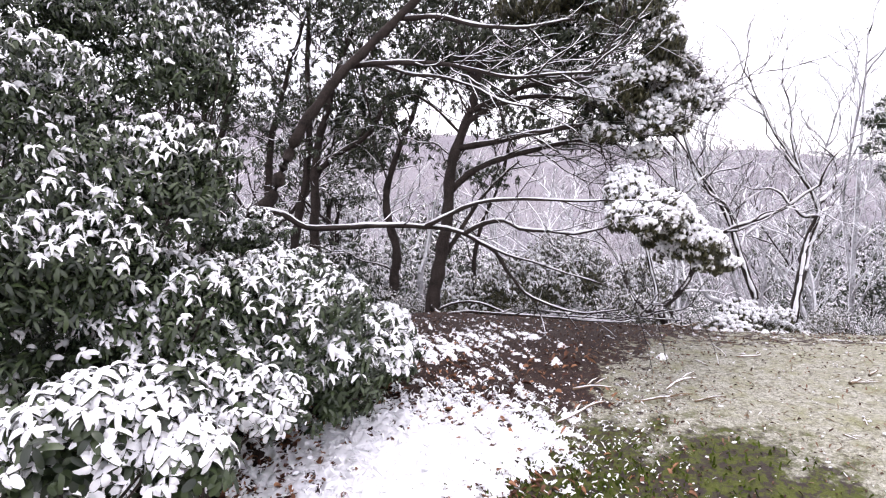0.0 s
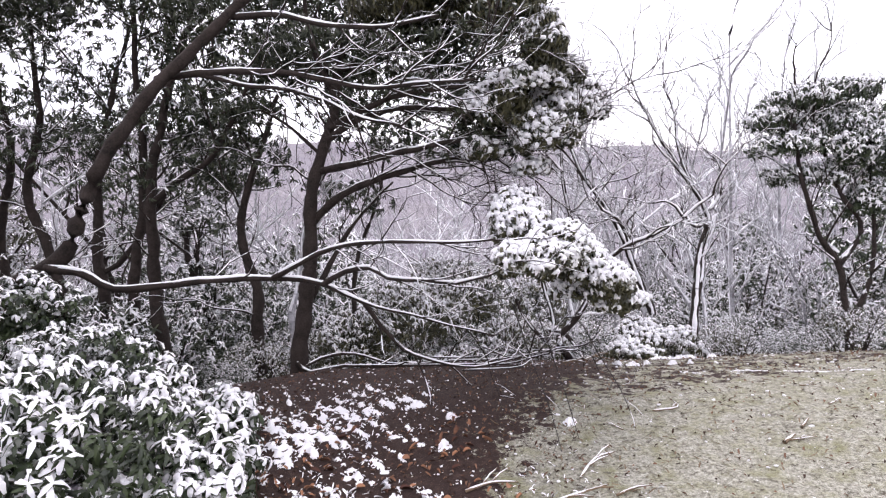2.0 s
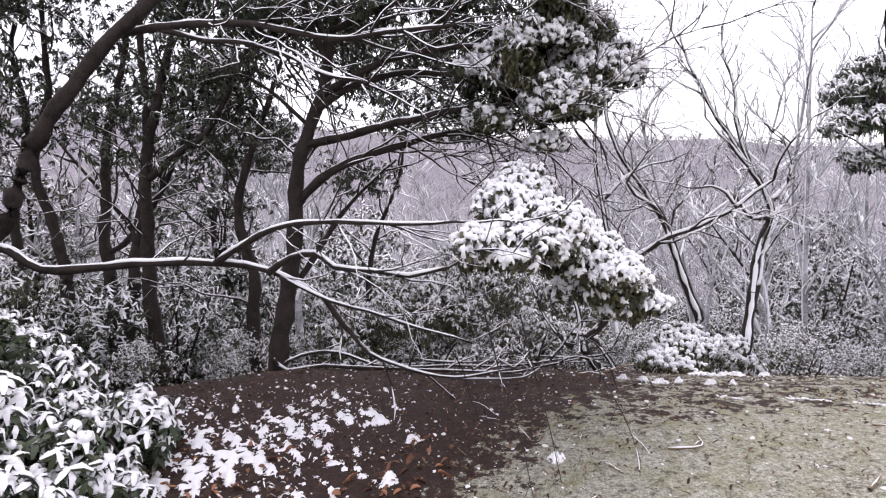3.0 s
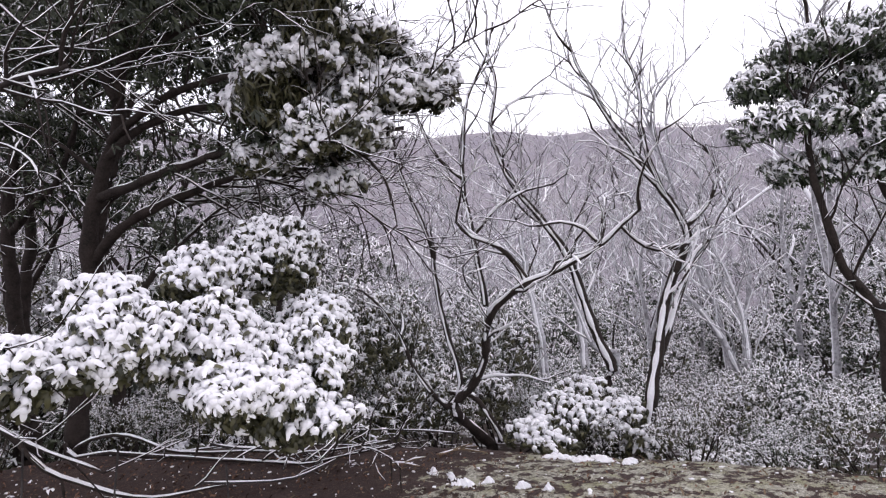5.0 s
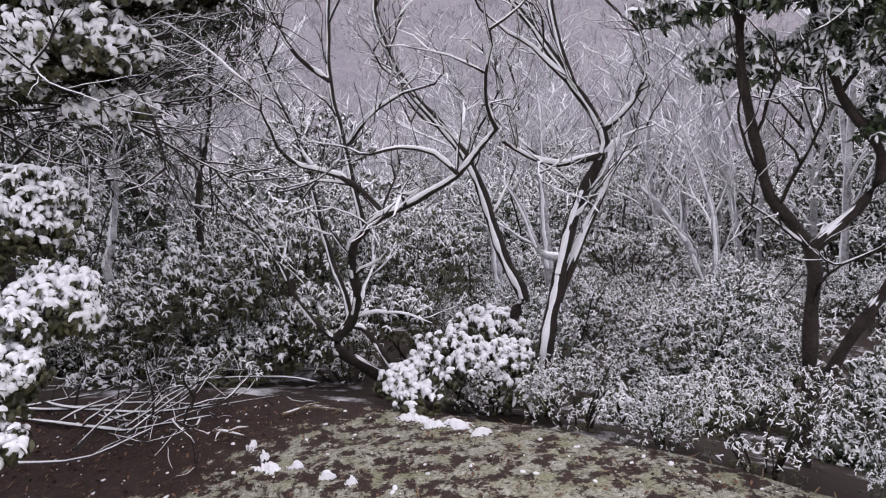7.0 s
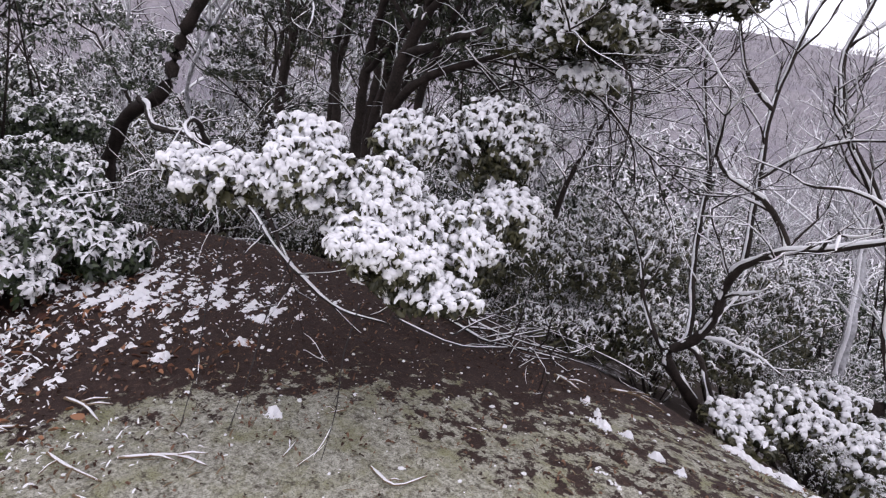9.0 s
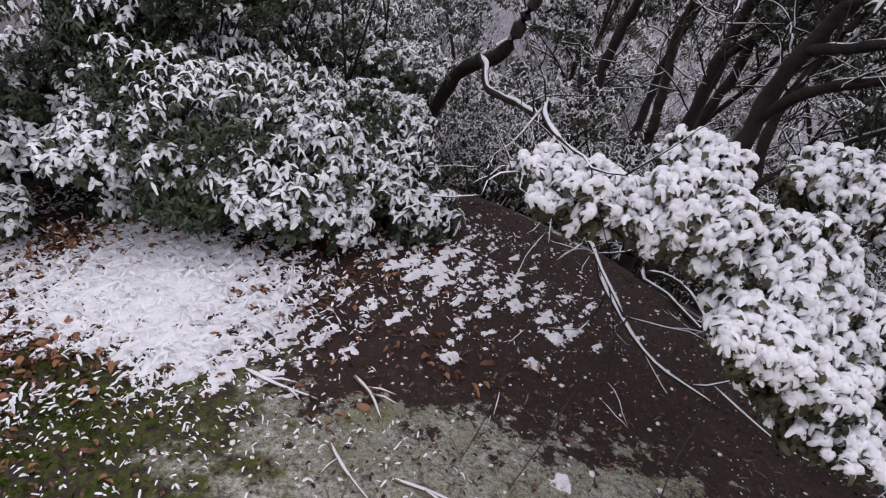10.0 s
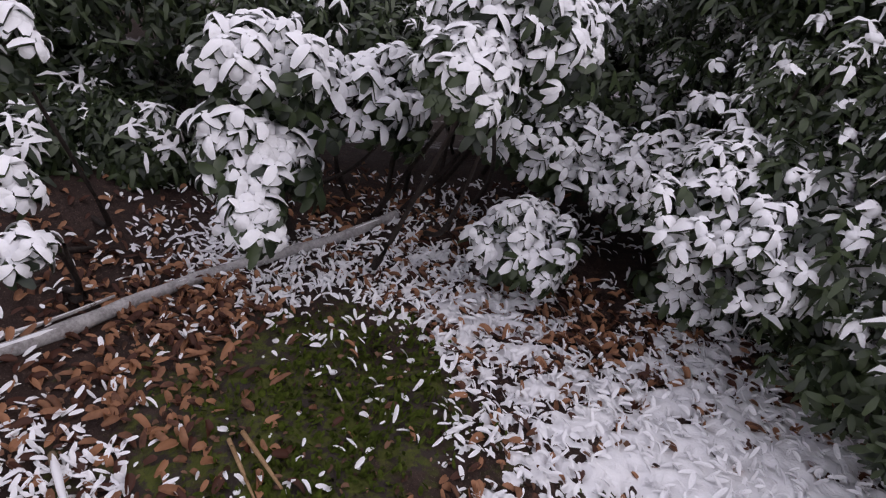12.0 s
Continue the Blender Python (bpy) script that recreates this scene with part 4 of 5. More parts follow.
p, u = many([((0.49, 6.43, 2.50), (0.72, 0.72, 0.21), 420), ((1.17, 6.39, 2.44), (0.70, 0.70, 0.26), 460), ((1.65, 6.50, 2.51), (0.54, 0.54, 0.32), 360), ((0.22, 6.69, 2.45), (0.49, 0.49, 0.16), 240), ((-0.13, 6.54, 2.08), (0.30, 0.30, 0.09), 110), ((1.54, 6.51, 2.20), (0.50, 0.50, 0.18), 200), ((0.77, 6.30, 2.99), (1.46, 1.46, 0.25), 900), ((1.69, 6.52, 3.05), (0.82, 0.82, 0.27), 500), ((0.77, 6.92, 1.27), (0.29, 0.29, 0.19), 90)], 100)
p2, u2 = leafy([q for q in tips if q[2] > 1.6 and q[0] < 1.9], 1100, (0.09, 0.09, 0.05), 3)
crown(t, BARE, np.vstack([p, p2]), np.vstack([u, u2]), rng.uniform(0.7, 1.05, len(p) + len(p2)), M_DARKLEAF, "dark evergreen leaves", snowy=0.2)

p, u = many([((1.71, 5.88, 1.90), (0.32, 0.32, 0.17), 546), ((2.03, 5.68, 1.64), (0.32, 0.32, 0.20), 728), ((2.25, 5.79, 1.86), (0.31, 0.31, 0.19), 624), ((2.46, 5.90, 1.89), (0.23, 0.23, 0.20), 468), ((1.88, 5.69, 2.03), (0.38, 0.38, 0.16), 546), ((1.57, 5.86, 1.57), (0.20, 0.20, 0.11), 260), ((2.16, 5.80, 2.12), (0.36, 0.36, 0.14), 494), ((1.96, 5.86, 1.42), (0.17, 0.17, 0.09), 195)], 230)
crown(t, FINE, p, u, rng.uniform(0.75, 1.05, len(p)), M_OLIVE, "dark leaves weighed down by snow", tilt=0.95, snowy=0.85)
p, u = many([((1.98, 5.53, 2.29), (0.20, 0.20, 0.32), 900), ((1.77, 5.70, 2.55), (0.37, 0.37, 0.24), 800), ((1.46, 5.90, 2.77), (0.50, 0.50, 0.21), 700), ((2.03, 5.55, 2.81), (0.24, 0.24, 0.24), 600), ((1.70, 5.68, 1.86), (0.24, 0.24, 0.24), 340), ((1.06, 6.10, 2.68), (0.47, 0.47, 0.17), 420)], 260)
crown(t, HANGING, p, u, rng.uniform(0.8, 1.1, len(p)), M_OLIVE, "hanging olive-brown leaves", snowy=0.42)

stand = []
stand.append(([(-1.10, 7.72, -0.43), (-1.12, 7.75, -0.00), (-1.13, 7.79, 0.63), (-1.11, 7.83, 1.45), (-0.94, 7.83, 2.16), (-0.72, 7.82, 2.83), (-0.53, 7.82, 3.40), (-0.38, 7.81, 3.86)], [(-1.10, 7.82, 1.45), (-0.81, 7.70, 1.66), (-0.47, 7.57, 1.86), (-0.23, 7.46, 2.22), (-0.05, 7.36, 2.54)], 0.075, (-0.63, 7.84, 3.46)))
stand.append(([(-1.62, 8.33, -0.47), (-1.50, 8.35, 0.15), (-1.41, 8.37, 0.84), (-1.26, 8.38, 1.63), (-1.25, 8.42, 2.44), (-1.22, 8.46, 3.24), (-1.19, 8.50, 4.04)], None, 0.070, (-1.27, 8.50, 3.76)))
stand.append(([(-1.86, 8.85, 0.54), (-1.90, 8.89, 1.09), (-1.78, 8.92, 2.01), (-1.55, 8.92, 2.85), (-1.28, 8.91, 3.62)], [(-1.87, 8.87, 0.79), (-1.59, 8.74, 0.95), (-1.11, 8.60, 1.58), (-0.74, 8.49, 2.32), (-0.55, 8.40, 2.70)], 0.065, (-1.62, 8.99, 3.89)))
stand.append(([(-0.22, 7.53, -0.52), (-0.24, 7.57, -0.01), (-0.21, 7.59, 0.51), (-0.31, 7.64, 1.00), (-0.20, 7.64, 1.52), (0.03, 7.63, 2.03), (0.17, 7.62, 2.44)], None, 0.070, (0.07, 7.68, 3.03)))
stand.append(([(-2.23, 8.72, 0.53), (-2.33, 8.77, 1.13), (-2.49, 8.84, 1.68), (-2.31, 8.85, 2.44), (-2.30, 8.89, 3.27), (-2.36, 8.94, 3.98)], None, 0.060, (-2.33, 8.92, 3.63)))
stand.append(([(-2.99, 9.37, 0.27), (-3.00, 9.43, 1.30), (-2.80, 9.44, 2.18), (-2.91, 9.52, 3.08), (-2.71, 9.53, 4.09)], None, 0.060, (-3.06, 9.58, 3.67)))
stand.append(([(-3.08, 8.47, 0.19), (-3.06, 8.52, 1.19), (-2.87, 8.54, 2.18), (-2.94, 8.61, 3.30), (-2.79, 8.61, 3.85)], None, 0.080, (-3.15, 8.66, 3.43)))
stand.append(([(0.88, 8.63, -0.55), (0.82, 8.69, 0.24), (0.97, 8.70, 0.88), (1.23, 8.67, 1.44), (1.35, 8.68, 2.02)], None, 0.040, (1.38, 8.70, 2.47)))
for A, B, r, cen in stand:
    t, ln, tips = tree("evergreen_tree", "dark-trunked evergreen tree rising from the slope", "evergreen trees",
        [(A, r, r * 0.25)] + ([(B, r * 0.5, r * 0.2)] if B else []), M_BARK, tuple((i, 0.012, 1.0, 3, 0.26, 0.85, 0.25) for i in range(2 if B else 1)), 0.8)
    p, u = blob((cen[0], cen[1], cen[2] + 0.25), (1.2, 1.1, 0.5), 750, 0.6, 7, int(r * 1e4) + int(cen[0] * 10))
    p2, u2 = leafy([q for q in tips if q[2] > 1.5], 700, (0.12, 0.12, 0.07), 5)
    crown(t, BARE, np.vstack([p, p2]), np.vstack([u, u2]), rng.uniform(0.9, 1.4, len(p) + len(p2)), M_DARKLEAF, "dark evergreen leaves", snowy=0.3)

# the great bough that sweeps up from the shrubs, and its level branch with the laden end
limbs = []
limbs += [([(-1.8, 5.59, 0.45), (-1.61, 5.61, 0.79), (-1.37, 5.62, 0.95), (-1.2, 5.63, 1.06), (-1.08, 5.67, 1.33), (-0.95, 5.7, 1.58), (-0.79, 5.73, 1.83), (-0.64, 5.75, 2.04), (-0.5, 5.78, 2.18), (-0.32, 5.8, 2.37), (-0.14, 5.82, 2.53), (0.04, 5.83, 2.72)], 0.055, 0.034), ([(-0.63, 5.94, 2.16), (-0.34, 5.78, 2.15), (-0.02, 5.6, 2.11), (0.17, 5.46, 2.07), (0.44, 5.29, 1.97), (0.69, 5.14, 1.89), (0.98, 4.97, 1.89), (1.22, 4.82, 1.86)], 0.026, 0.008)]
limbs += [([(-0.46, 5.91, 2.19), (-0.29, 5.76, 2.13), (-0.02, 5.6, 2.02), (0.18, 5.45, 1.97), (0.4, 5.29, 1.86), (0.61, 5.14, 1.71), (0.81, 4.99, 1.64)], 0.017, 0.007), ([(-1.26, 5.51, 0.98), (-1.08, 5.46, 0.95), (-0.99, 5.42, 0.91), (-0.87, 5.38, 0.84), (-0.6, 5.31, 0.83), (-0.32, 5.24, 0.84), (0.01, 5.16, 0.82), (0.23, 5.09, 0.79), (0.34, 5.1, 0.73), (0.52, 5.1, 0.62), (0.61, 5.11, 0.48), (0.75, 5.11, 0.31), (0.94, 5.11, 0.22), (1.17, 5.1, 0.16), (1.48, 5.08, 0.18)], 0.027, 0.006)]
limbs += [([(0.01, 5.16, 0.82), (0.12, 5.03, 0.88), (0.28, 4.89, 0.95), (0.42, 4.75, 0.99), (0.58, 4.61, 1.0), (0.77, 4.46, 0.99), (1.07, 4.28, 0.97)], 0.017, 0.006), ([(0.29, 5.0, 0.77), (0.41, 4.88, 0.84), (0.53, 4.76, 0.86), (0.61, 4.65, 0.8), (0.77, 4.52, 0.78), (0.9, 4.4, 0.76), (1.04, 4.28, 0.8)], 0.018, 0.007), ([(0.34, 5.03, 0.74), (0.57, 4.95, 0.62), (0.74, 4.89, 0.57), (0.97, 4.81, 0.48), (1.19, 4.74, 0.41)], 0.011, 0.005), ([(-0.15, 5.86, 2.55), (0.18, 5.61, 2.49), (0.47, 5.36, 2.34), (0.77, 5.11, 2.25), (1.05, 4.87, 2.23)], 0.024, 0.008)]
t, ln, tips = tree("evergreen_tree", "evergreen with a great bowed limb and snowy level branch", "evergreen trees",
     limbs, M_BARK,
     ((1, 0.008, 0.7, 2, 0.16, 0.6, 0.1), (2, 0.007, 0.5, 2, 0.14, 0.6, 0.1), (3, 0.006, 0.40, 2, 0.26, 0.6, 0.0), (4, 0.005, 0.45, 2, 0.14, 0.55, 0.1), (5, 0.005, 0.45, 2, 0.14, 0.55, 0.1), (6, 0.004, 0.45, 2, 0.14, 0.6, 0.1), (1, 0.007, 0.7, 3, 0.2, 0.5, 0.05), (7, 0.007, 0.6, 2, 0.16, 0.6, 0.1)), 0.85)
p, u = many([((1.21, 4.27, 0.86), (0.19, 0.19, 0.12), 450), ((1.44, 4.42, 0.88), (0.22, 0.22, 0.16), 630), ((1.65, 4.66, 0.81), (0.23, 0.23, 0.19), 720), ((1.87, 4.88, 0.68), (0.26, 0.26, 0.19), 780), ((1.83, 4.59, 0.65), (0.20, 0.20, 0.12), 480), ((1.89, 5.26, 0.74), (0.21, 0.21, 0.19), 540), ((1.67, 5.49, 1.05), (0.25, 0.25, 0.30), 690), ((1.51, 5.04, 1.04), (0.19, 0.19, 0.14), 390), ((1.35, 4.59, 1.03), (0.15, 0.15, 0.11), 270), ((1.93, 4.67, 0.55), (0.18, 0.18, 0.10), 390), ((1.77, 4.45, 0.71), (0.15, 0.15, 0.09), 300)], 200)
crown(t, FINE, p, u, rng.uniform(0.62, 0.92, len(p)), M_OLIVE, "olive leaves under heavy snow", snowy=0.80)

# slender evergreens beyond the eastern rim
t, ln, tips = tree("evergreen_tree", "slender evergreen with forked dark stems and snowy crown", "evergreen trees",
     [([(4.66, 5.65, -0.67), (4.71, 5.69, -0.46), (4.79, 5.78, 0.01), (4.83, 5.82, 0.22), (4.84, 5.86, 0.41), (4.69, 5.91, 0.65), (4.66, 5.94, 0.85), (4.63, 6.01, 1.20), (4.65, 6.07, 1.50), (4.69, 6.14, 1.82), (4.78, 6.20, 2.13)], 0.038, 0.010), ([(4.84, 5.86, 0.41), (5.08, 5.90, 0.58), (5.16, 5.93, 0.76), (5.02, 5.99, 1.04), (4.94, 6.06, 1.40), (4.92, 6.13, 1.79), (5.02, 6.20, 2.10)], 0.026, 0.009), ([(4.85, 5.83, -0.28), (5.02, 5.86, -0.02), (5.20, 5.89, 0.23), (5.29, 5.92, 0.47), (5.41, 6.00, 0.95), (5.45, 6.07, 1.43)], 0.028, 0.010)], M_BARK, ((0, 0.010, 0.6, 3, 0.20, 0.8, 0.4), (1, 0.010, 0.6, 3, 0.20, 0.8, 0.4), (2, 0.010, 0.6, 3, 0.22, 0.8, 0.4)), 0.9)
p, u = many([((4.60, 6.07, 1.51), (0.36, 0.36, 0.16), 260), ((5.10, 6.32, 1.67), (0.53, 0.53, 0.20), 420), ((5.13, 5.86, 1.40), (0.33, 0.33, 0.31), 380), ((4.83, 6.16, 1.93), (0.49, 0.49, 0.16), 420), ((4.51, 6.22, 1.76), (0.28, 0.28, 0.17), 240), ((5.25, 6.18, 1.98), (0.49, 0.49, 0.19), 420), ((4.97, 6.12, 1.21), (0.31, 0.31, 0.14), 170), ((5.32, 5.98, 0.96), (0.27, 0.27, 0.25), 240), ((5.60, 6.06, 1.36), (0.36, 0.36, 0.44), 420), ((4.71, 6.22, 1.23), (0.26, 0.26, 0.15), 150), ((5.48, 6.45, 1.78), (0.48, 0.48, 0.18), 300)], 300)
crown(t, MEDIUM, p, u, rng.uniform(0.8, 1.15, len(p)), M_LEAF, "drooping dark leaves capped with snow", snowy=0.74)


# ---- shrubs ----
def shrub(label, group, blobs, kinds, mat, size, seed, stems=3, name="evergreen_shrub", cover=0.55):
    c0 = np.array(blobs[0][0], float)
    g = float(ground_z(c0[0], c0[1]))
    t = thing(name, label, "shrub", group, (c0[0], c0[1], g))
    w = Limbs(0.25)
    r = np.random.default_rng(seed)
    for c, rad, _ in blobs:
        for k in range(stems):
            u = r.normal(size=3)
            u /= np.linalg.norm(u)
            end = np.array(c) + u * np.array(rad) * 0.8
            out = np.array([c[0] - 1.6, c[1] - 2.5])
            fx, fy = np.array(c[:2]) + out / np.linalg.norm(out) * 0.55 + r.normal(size=2) * 0.12
            foot = np.array([fx, fy, float(ground_z(fx, fy)) - 0.05])
            midp = foot * 0.5 + end * 0.5 + r.normal(size=3) * 0.08
            w.limb(curve_through([foot, midp, end], 0.12), 0.013, 0.004, 5)
    w.parts(t, M_BARK, "stem")
    p, u = many(blobs, seed)
    crown(t, kinds, p, u, np.random.default_rng(seed).uniform(size[0], size[1], len(p)), mat, "glossy dark green leaves", snowy=cover)
    return t



shrub("broad-leaved shrub bowed under thick snow near the path", "shrubs beside the rock", [((-1.05, 2.49, 0.33), (0.28, 0.28, 0.18), 442), ((-0.79, 2.42, 0.24), (0.14, 0.14, 0.13), 221), ((-1.22, 2.45, 0.25), (0.19, 0.19, 0.14), 255)], BROAD, M_LEAF, (1.1, 1.5), 919, cover=0.58)
shrub("broad-leaved evergreen with snow-capped oval leaves over leaf litter", "shrubs beside the rock", [((-0.99, 1.90, -0.07), (0.24, 0.24, 0.16), 180), ((-0.82, 1.96, -0.23), (0.20, 0.20, 0.12), 132), ((-0.67, 2.06, -0.33), (0.09, 0.09, 0.09), 30), ((-1.17, 2.15, -0.12), (0.26, 0.26, 0.19), 156)], BROAD, M_LEAF, (1.5, 2.0), 942, cover=0.58)
shrub("broad-leaved evergreen with snow-capped leaves at the rock edge", "shrubs beside the rock", [((-1.05, 2.81, -0.27), (0.20, 0.20, 0.13), 136), ((-1.59, 2.77, -0.11), (0.36, 0.36, 0.26), 260), ((-1.40, 3.17, -0.05), (0.30, 0.30, 0.24), 260), ((-1.09, 3.39, -0.20), (0.17, 0.17, 0.17), 136), ((-2.08, 3.06, 0.13), (0.48, 0.48, 0.27), 260), ((-1.24, 3.88, -0.16), (0.14, 0.14, 0.16), 117)], BROAD, M_LEAF, (1.3, 1.8), 965, cover=0.60)
shrub("broad-leaved evergreen heaped with snow", "shrubs beside the rock", [((-0.85, 3.24, 0.15), (0.31, 0.31, 0.19), 304), ((-0.64, 3.70, 0.19), (0.28, 0.28, 0.21), 304), ((-0.34, 3.95, 0.13), (0.26, 0.26, 0.17), 288), ((-0.29, 4.23, 0.12), (0.22, 0.22, 0.16), 224), ((-1.25, 3.60, 0.38), (0.48, 0.48, 0.24), 384), ((-0.75, 4.29, 0.35), (0.38, 0.38, 0.30), 384)], BROAD, M_LEAF, (1.1, 1.5), 988, cover=0.80)
shrub("broad-leaved evergreen heaped with snow above the slope", "shrubs beside the rock", [((-0.56, 4.24, 0.18), (0.43, 0.43, 0.28), 480), ((-0.64, 3.78, 0.20), (0.43, 0.43, 0.29), 480), ((-0.71, 4.68, 0.33), (0.43, 0.43, 0.30), 420), ((-0.30, 4.75, 0.15), (0.25, 0.25, 0.19), 220), ((-1.30, 4.12, 0.42), (0.69, 0.69, 0.38), 620), ((-0.91, 3.41, 0.21), (0.37, 0.37, 0.32), 420)], MEDIUM, M_LEAF, (1.1, 1.5), 1011, cover=0.54)
shrub("broad-leaved evergreen sprays capped with snow", "shrubs beside the rock", [((-0.28, 1.74, -0.34), (0.09, 0.09, 0.07), 18), ((-0.39, 1.62, -0.29), (0.07, 0.07, 0.08), 15), ((-0.59, 1.47, -0.11), (0.08, 0.08, 0.10), 18)], BROAD, M_LEAF, (1.2, 1.6), 1035, cover=0.80)
shrub("broad-leaved evergreen spray bowed with snow at the rock edge", "shrubs beside the rock", [((-0.87, 4.72, 0.52), (0.40, 0.40, 0.24), 630), ((-0.61, 4.53, 0.24), (0.31, 0.31, 0.21), 510), ((-1.05, 4.54, 0.25), (0.38, 0.38, 0.30), 630), ((-1.23, 4.93, 0.78), (0.33, 0.33, 0.22), 390)], BROAD, M_LEAF, (0.8, 1.1), 1047, cover=0.40)
shrub("tall evergreen thicket with dark leaves and snow", "tall shrubs", [((-1.40, 3.71, 1.06), (0.48, 0.48, 0.40), 900), ((-1.54, 3.30, 0.69), (0.46, 0.46, 0.35), 800), ((-1.21, 3.47, 0.47), (0.45, 0.45, 0.30), 700), ((-0.82, 3.74, 0.42), (0.47, 0.47, 0.36), 700), ((-0.59, 3.60, 0.10), (0.32, 0.32, 0.27), 400), ((-2.02, 4.08, 1.47), (0.53, 0.53, 0.47), 700), ((-1.41, 4.45, 1.77), (0.40, 0.40, 0.40), 420), ((-2.40, 4.54, 2.09), (0.53, 0.53, 0.40), 600), ((-1.92, 4.71, 2.14), (0.56, 0.56, 0.35), 500)], MEDIUM, M_LEAF, (0.9, 1.3), 1058, cover=0.34)
shrub("tall evergreen thicket with dark leaves and snow", "tall shrubs", [((-2.37, 3.55, 0.40), (0.86, 0.86, 0.54), 700), ((-2.20, 4.70, 0.71), (0.77, 0.77, 0.47), 600), ((-1.87, 2.95, 0.12), (0.60, 0.60, 0.60), 600), ((-2.73, 4.02, 1.05), (1.25, 1.25, 0.46), 700)], MEDIUM, M_LEAF, (1.0, 1.5), 1081, cover=0.24)
shrub("dark evergreen thicket in deep shade", "tall shrubs", [((-1.32, 1.20, -1.05), (0.39, 0.39, 0.18), 520), ((-1.50, 1.33, -0.85), (0.28, 0.28, 0.19), 360), ((-1.26, 0.97, -0.92), (0.32, 0.32, 0.26), 420), ((-1.66, 1.00, -1.04), (0.55, 0.55, 0.28), 600), ((-1.90, 0.58, -0.93), (0.52, 0.52, 0.42), 600), ((-2.09, 1.82, -0.25), (0.65, 0.65, 0.28), 700), ((-2.43, 0.97, -0.44), (1.11, 1.11, 0.39), 800), ((-2.29, 2.55, -0.18), (0.54, 0.54, 0.32), 500), ((-2.37, 0.67, -0.93), (0.77, 0.77, 0.59), 500), ((-3.11, 2.30, -0.28), (0.87, 0.87, 0.53), 500), ((-1.50, 0.36, -1.20), (0.53, 0.53, 0.72), 420), ((-2.76, 3.87, 0.20), (0.77, 0.77, 0.59), 700), ((-2.75, 4.68, -0.03), (0.50, 0.50, 0.50), 500)], BARE, M_LEAF, (1.2, 1.7), 1104, cover=0.10)
shrub("low laurel bush loaded with snow below the rock edge", "laurel bushes", [((2.95, 6.29, -0.18), (0.24, 0.24, 0.09), 170), ((3.18, 6.43, -0.16), (0.28, 0.28, 0.15), 260), ((3.44, 6.36, -0.19), (0.27, 0.27, 0.15), 260), ((3.34, 6.77, -0.15), (0.27, 0.27, 0.17), 180), ((3.58, 6.25, -0.32), (0.17, 0.17, 0.10), 140), ((3.04, 6.09, -0.19), (0.19, 0.19, 0.04), 70)], FINE, M_OLIVE, (0.75, 1.05), 1150, cover=0.58)
shrub("low laurel bush powdered with snow", "laurel bushes", [((4.08, 6.46, -0.65), (0.28, 0.28, 0.15), 300), ((4.54, 6.61, -0.75), (0.35, 0.35, 0.19), 380), ((3.88, 6.22, -0.67), (0.17, 0.17, 0.09), 140)], MEDIUM, M_OLIVE, (0.7, 1.0), 1173, cover=0.55)
shrub("snow-powdered evergreen bush below the eastern rim", "laurel bushes", [((5.12, 6.09, -0.82), (0.33, 0.33, 0.24), 420), ((4.61, 5.87, -0.73), (0.25, 0.25, 0.14), 260), ((5.56, 6.38, -0.61), (0.28, 0.28, 0.25), 320)], MEDIUM, M_LEAF, (0.7, 1.0), 1196, cover=0.45)
shrub("dense evergreen thicket with light snow behind the rock", "thickets", [((1.27, 7.54, 0.07), (0.64, 0.64, 0.47), 900), ((1.84, 7.77, 0.23), (0.61, 0.61, 0.52), 900), ((0.66, 7.61, -0.12), (0.49, 0.49, 0.40), 500), ((1.63, 7.20, -0.29), (0.64, 0.64, 0.20), 420), ((2.18, 7.31, -0.20), (0.36, 0.36, 0.32), 420), ((0.69, 7.26, -0.32), (0.50, 0.50, 0.17), 260), ((2.93, 8.37, -0.11), (0.53, 0.53, 0.58), 520), ((2.70, 7.67, -0.33), (0.38, 0.38, 0.26), 300)], MEDIUM, M_OLIVE, (0.8, 1.15), 1219, cover=0.50)

# the wooded slope: thickets and bare trees, thinning into the valley
def slope_shrub(seed, kinds, mat, size):
    """One thicket about its own foot, to be copied down the slope."""
    t = thing("evergreen_thicket", "evergreen thicket powdered with snow on the slope", "shrub", "thickets on the slope")
    w = Limbs(0.8)
    r = np.random.default_rng(seed)
    for k in range(9):
        a = r.uniform(0, 6.28)
        end = np.array([0.8 * math.cos(a), 0.8 * math.sin(a), r.uniform(0.6, 1.6)])
        w.limb(curve_through([(0, 0, -0.3), end * 0.5 + r.normal(size=3) * 0.1, end], 0.15), 0.025, 0.006, 5)
    w.parts(t, M_BARK, "stem")
    p, u = many([((0, 0, 0.7), (0.95, 0.95, 0.75), 460), ((0.5, 0.3, 1.3), (0.6, 0.6, 0.45), 230), ((-0.5, -0.2, 1.1), (0.6, 0.6, 0.45), 220)], seed)
    crown(t, kinds, p, u, r.uniform(size[0], size[1], len(p)), mat, "leaves", snowy=0.7)
    return t


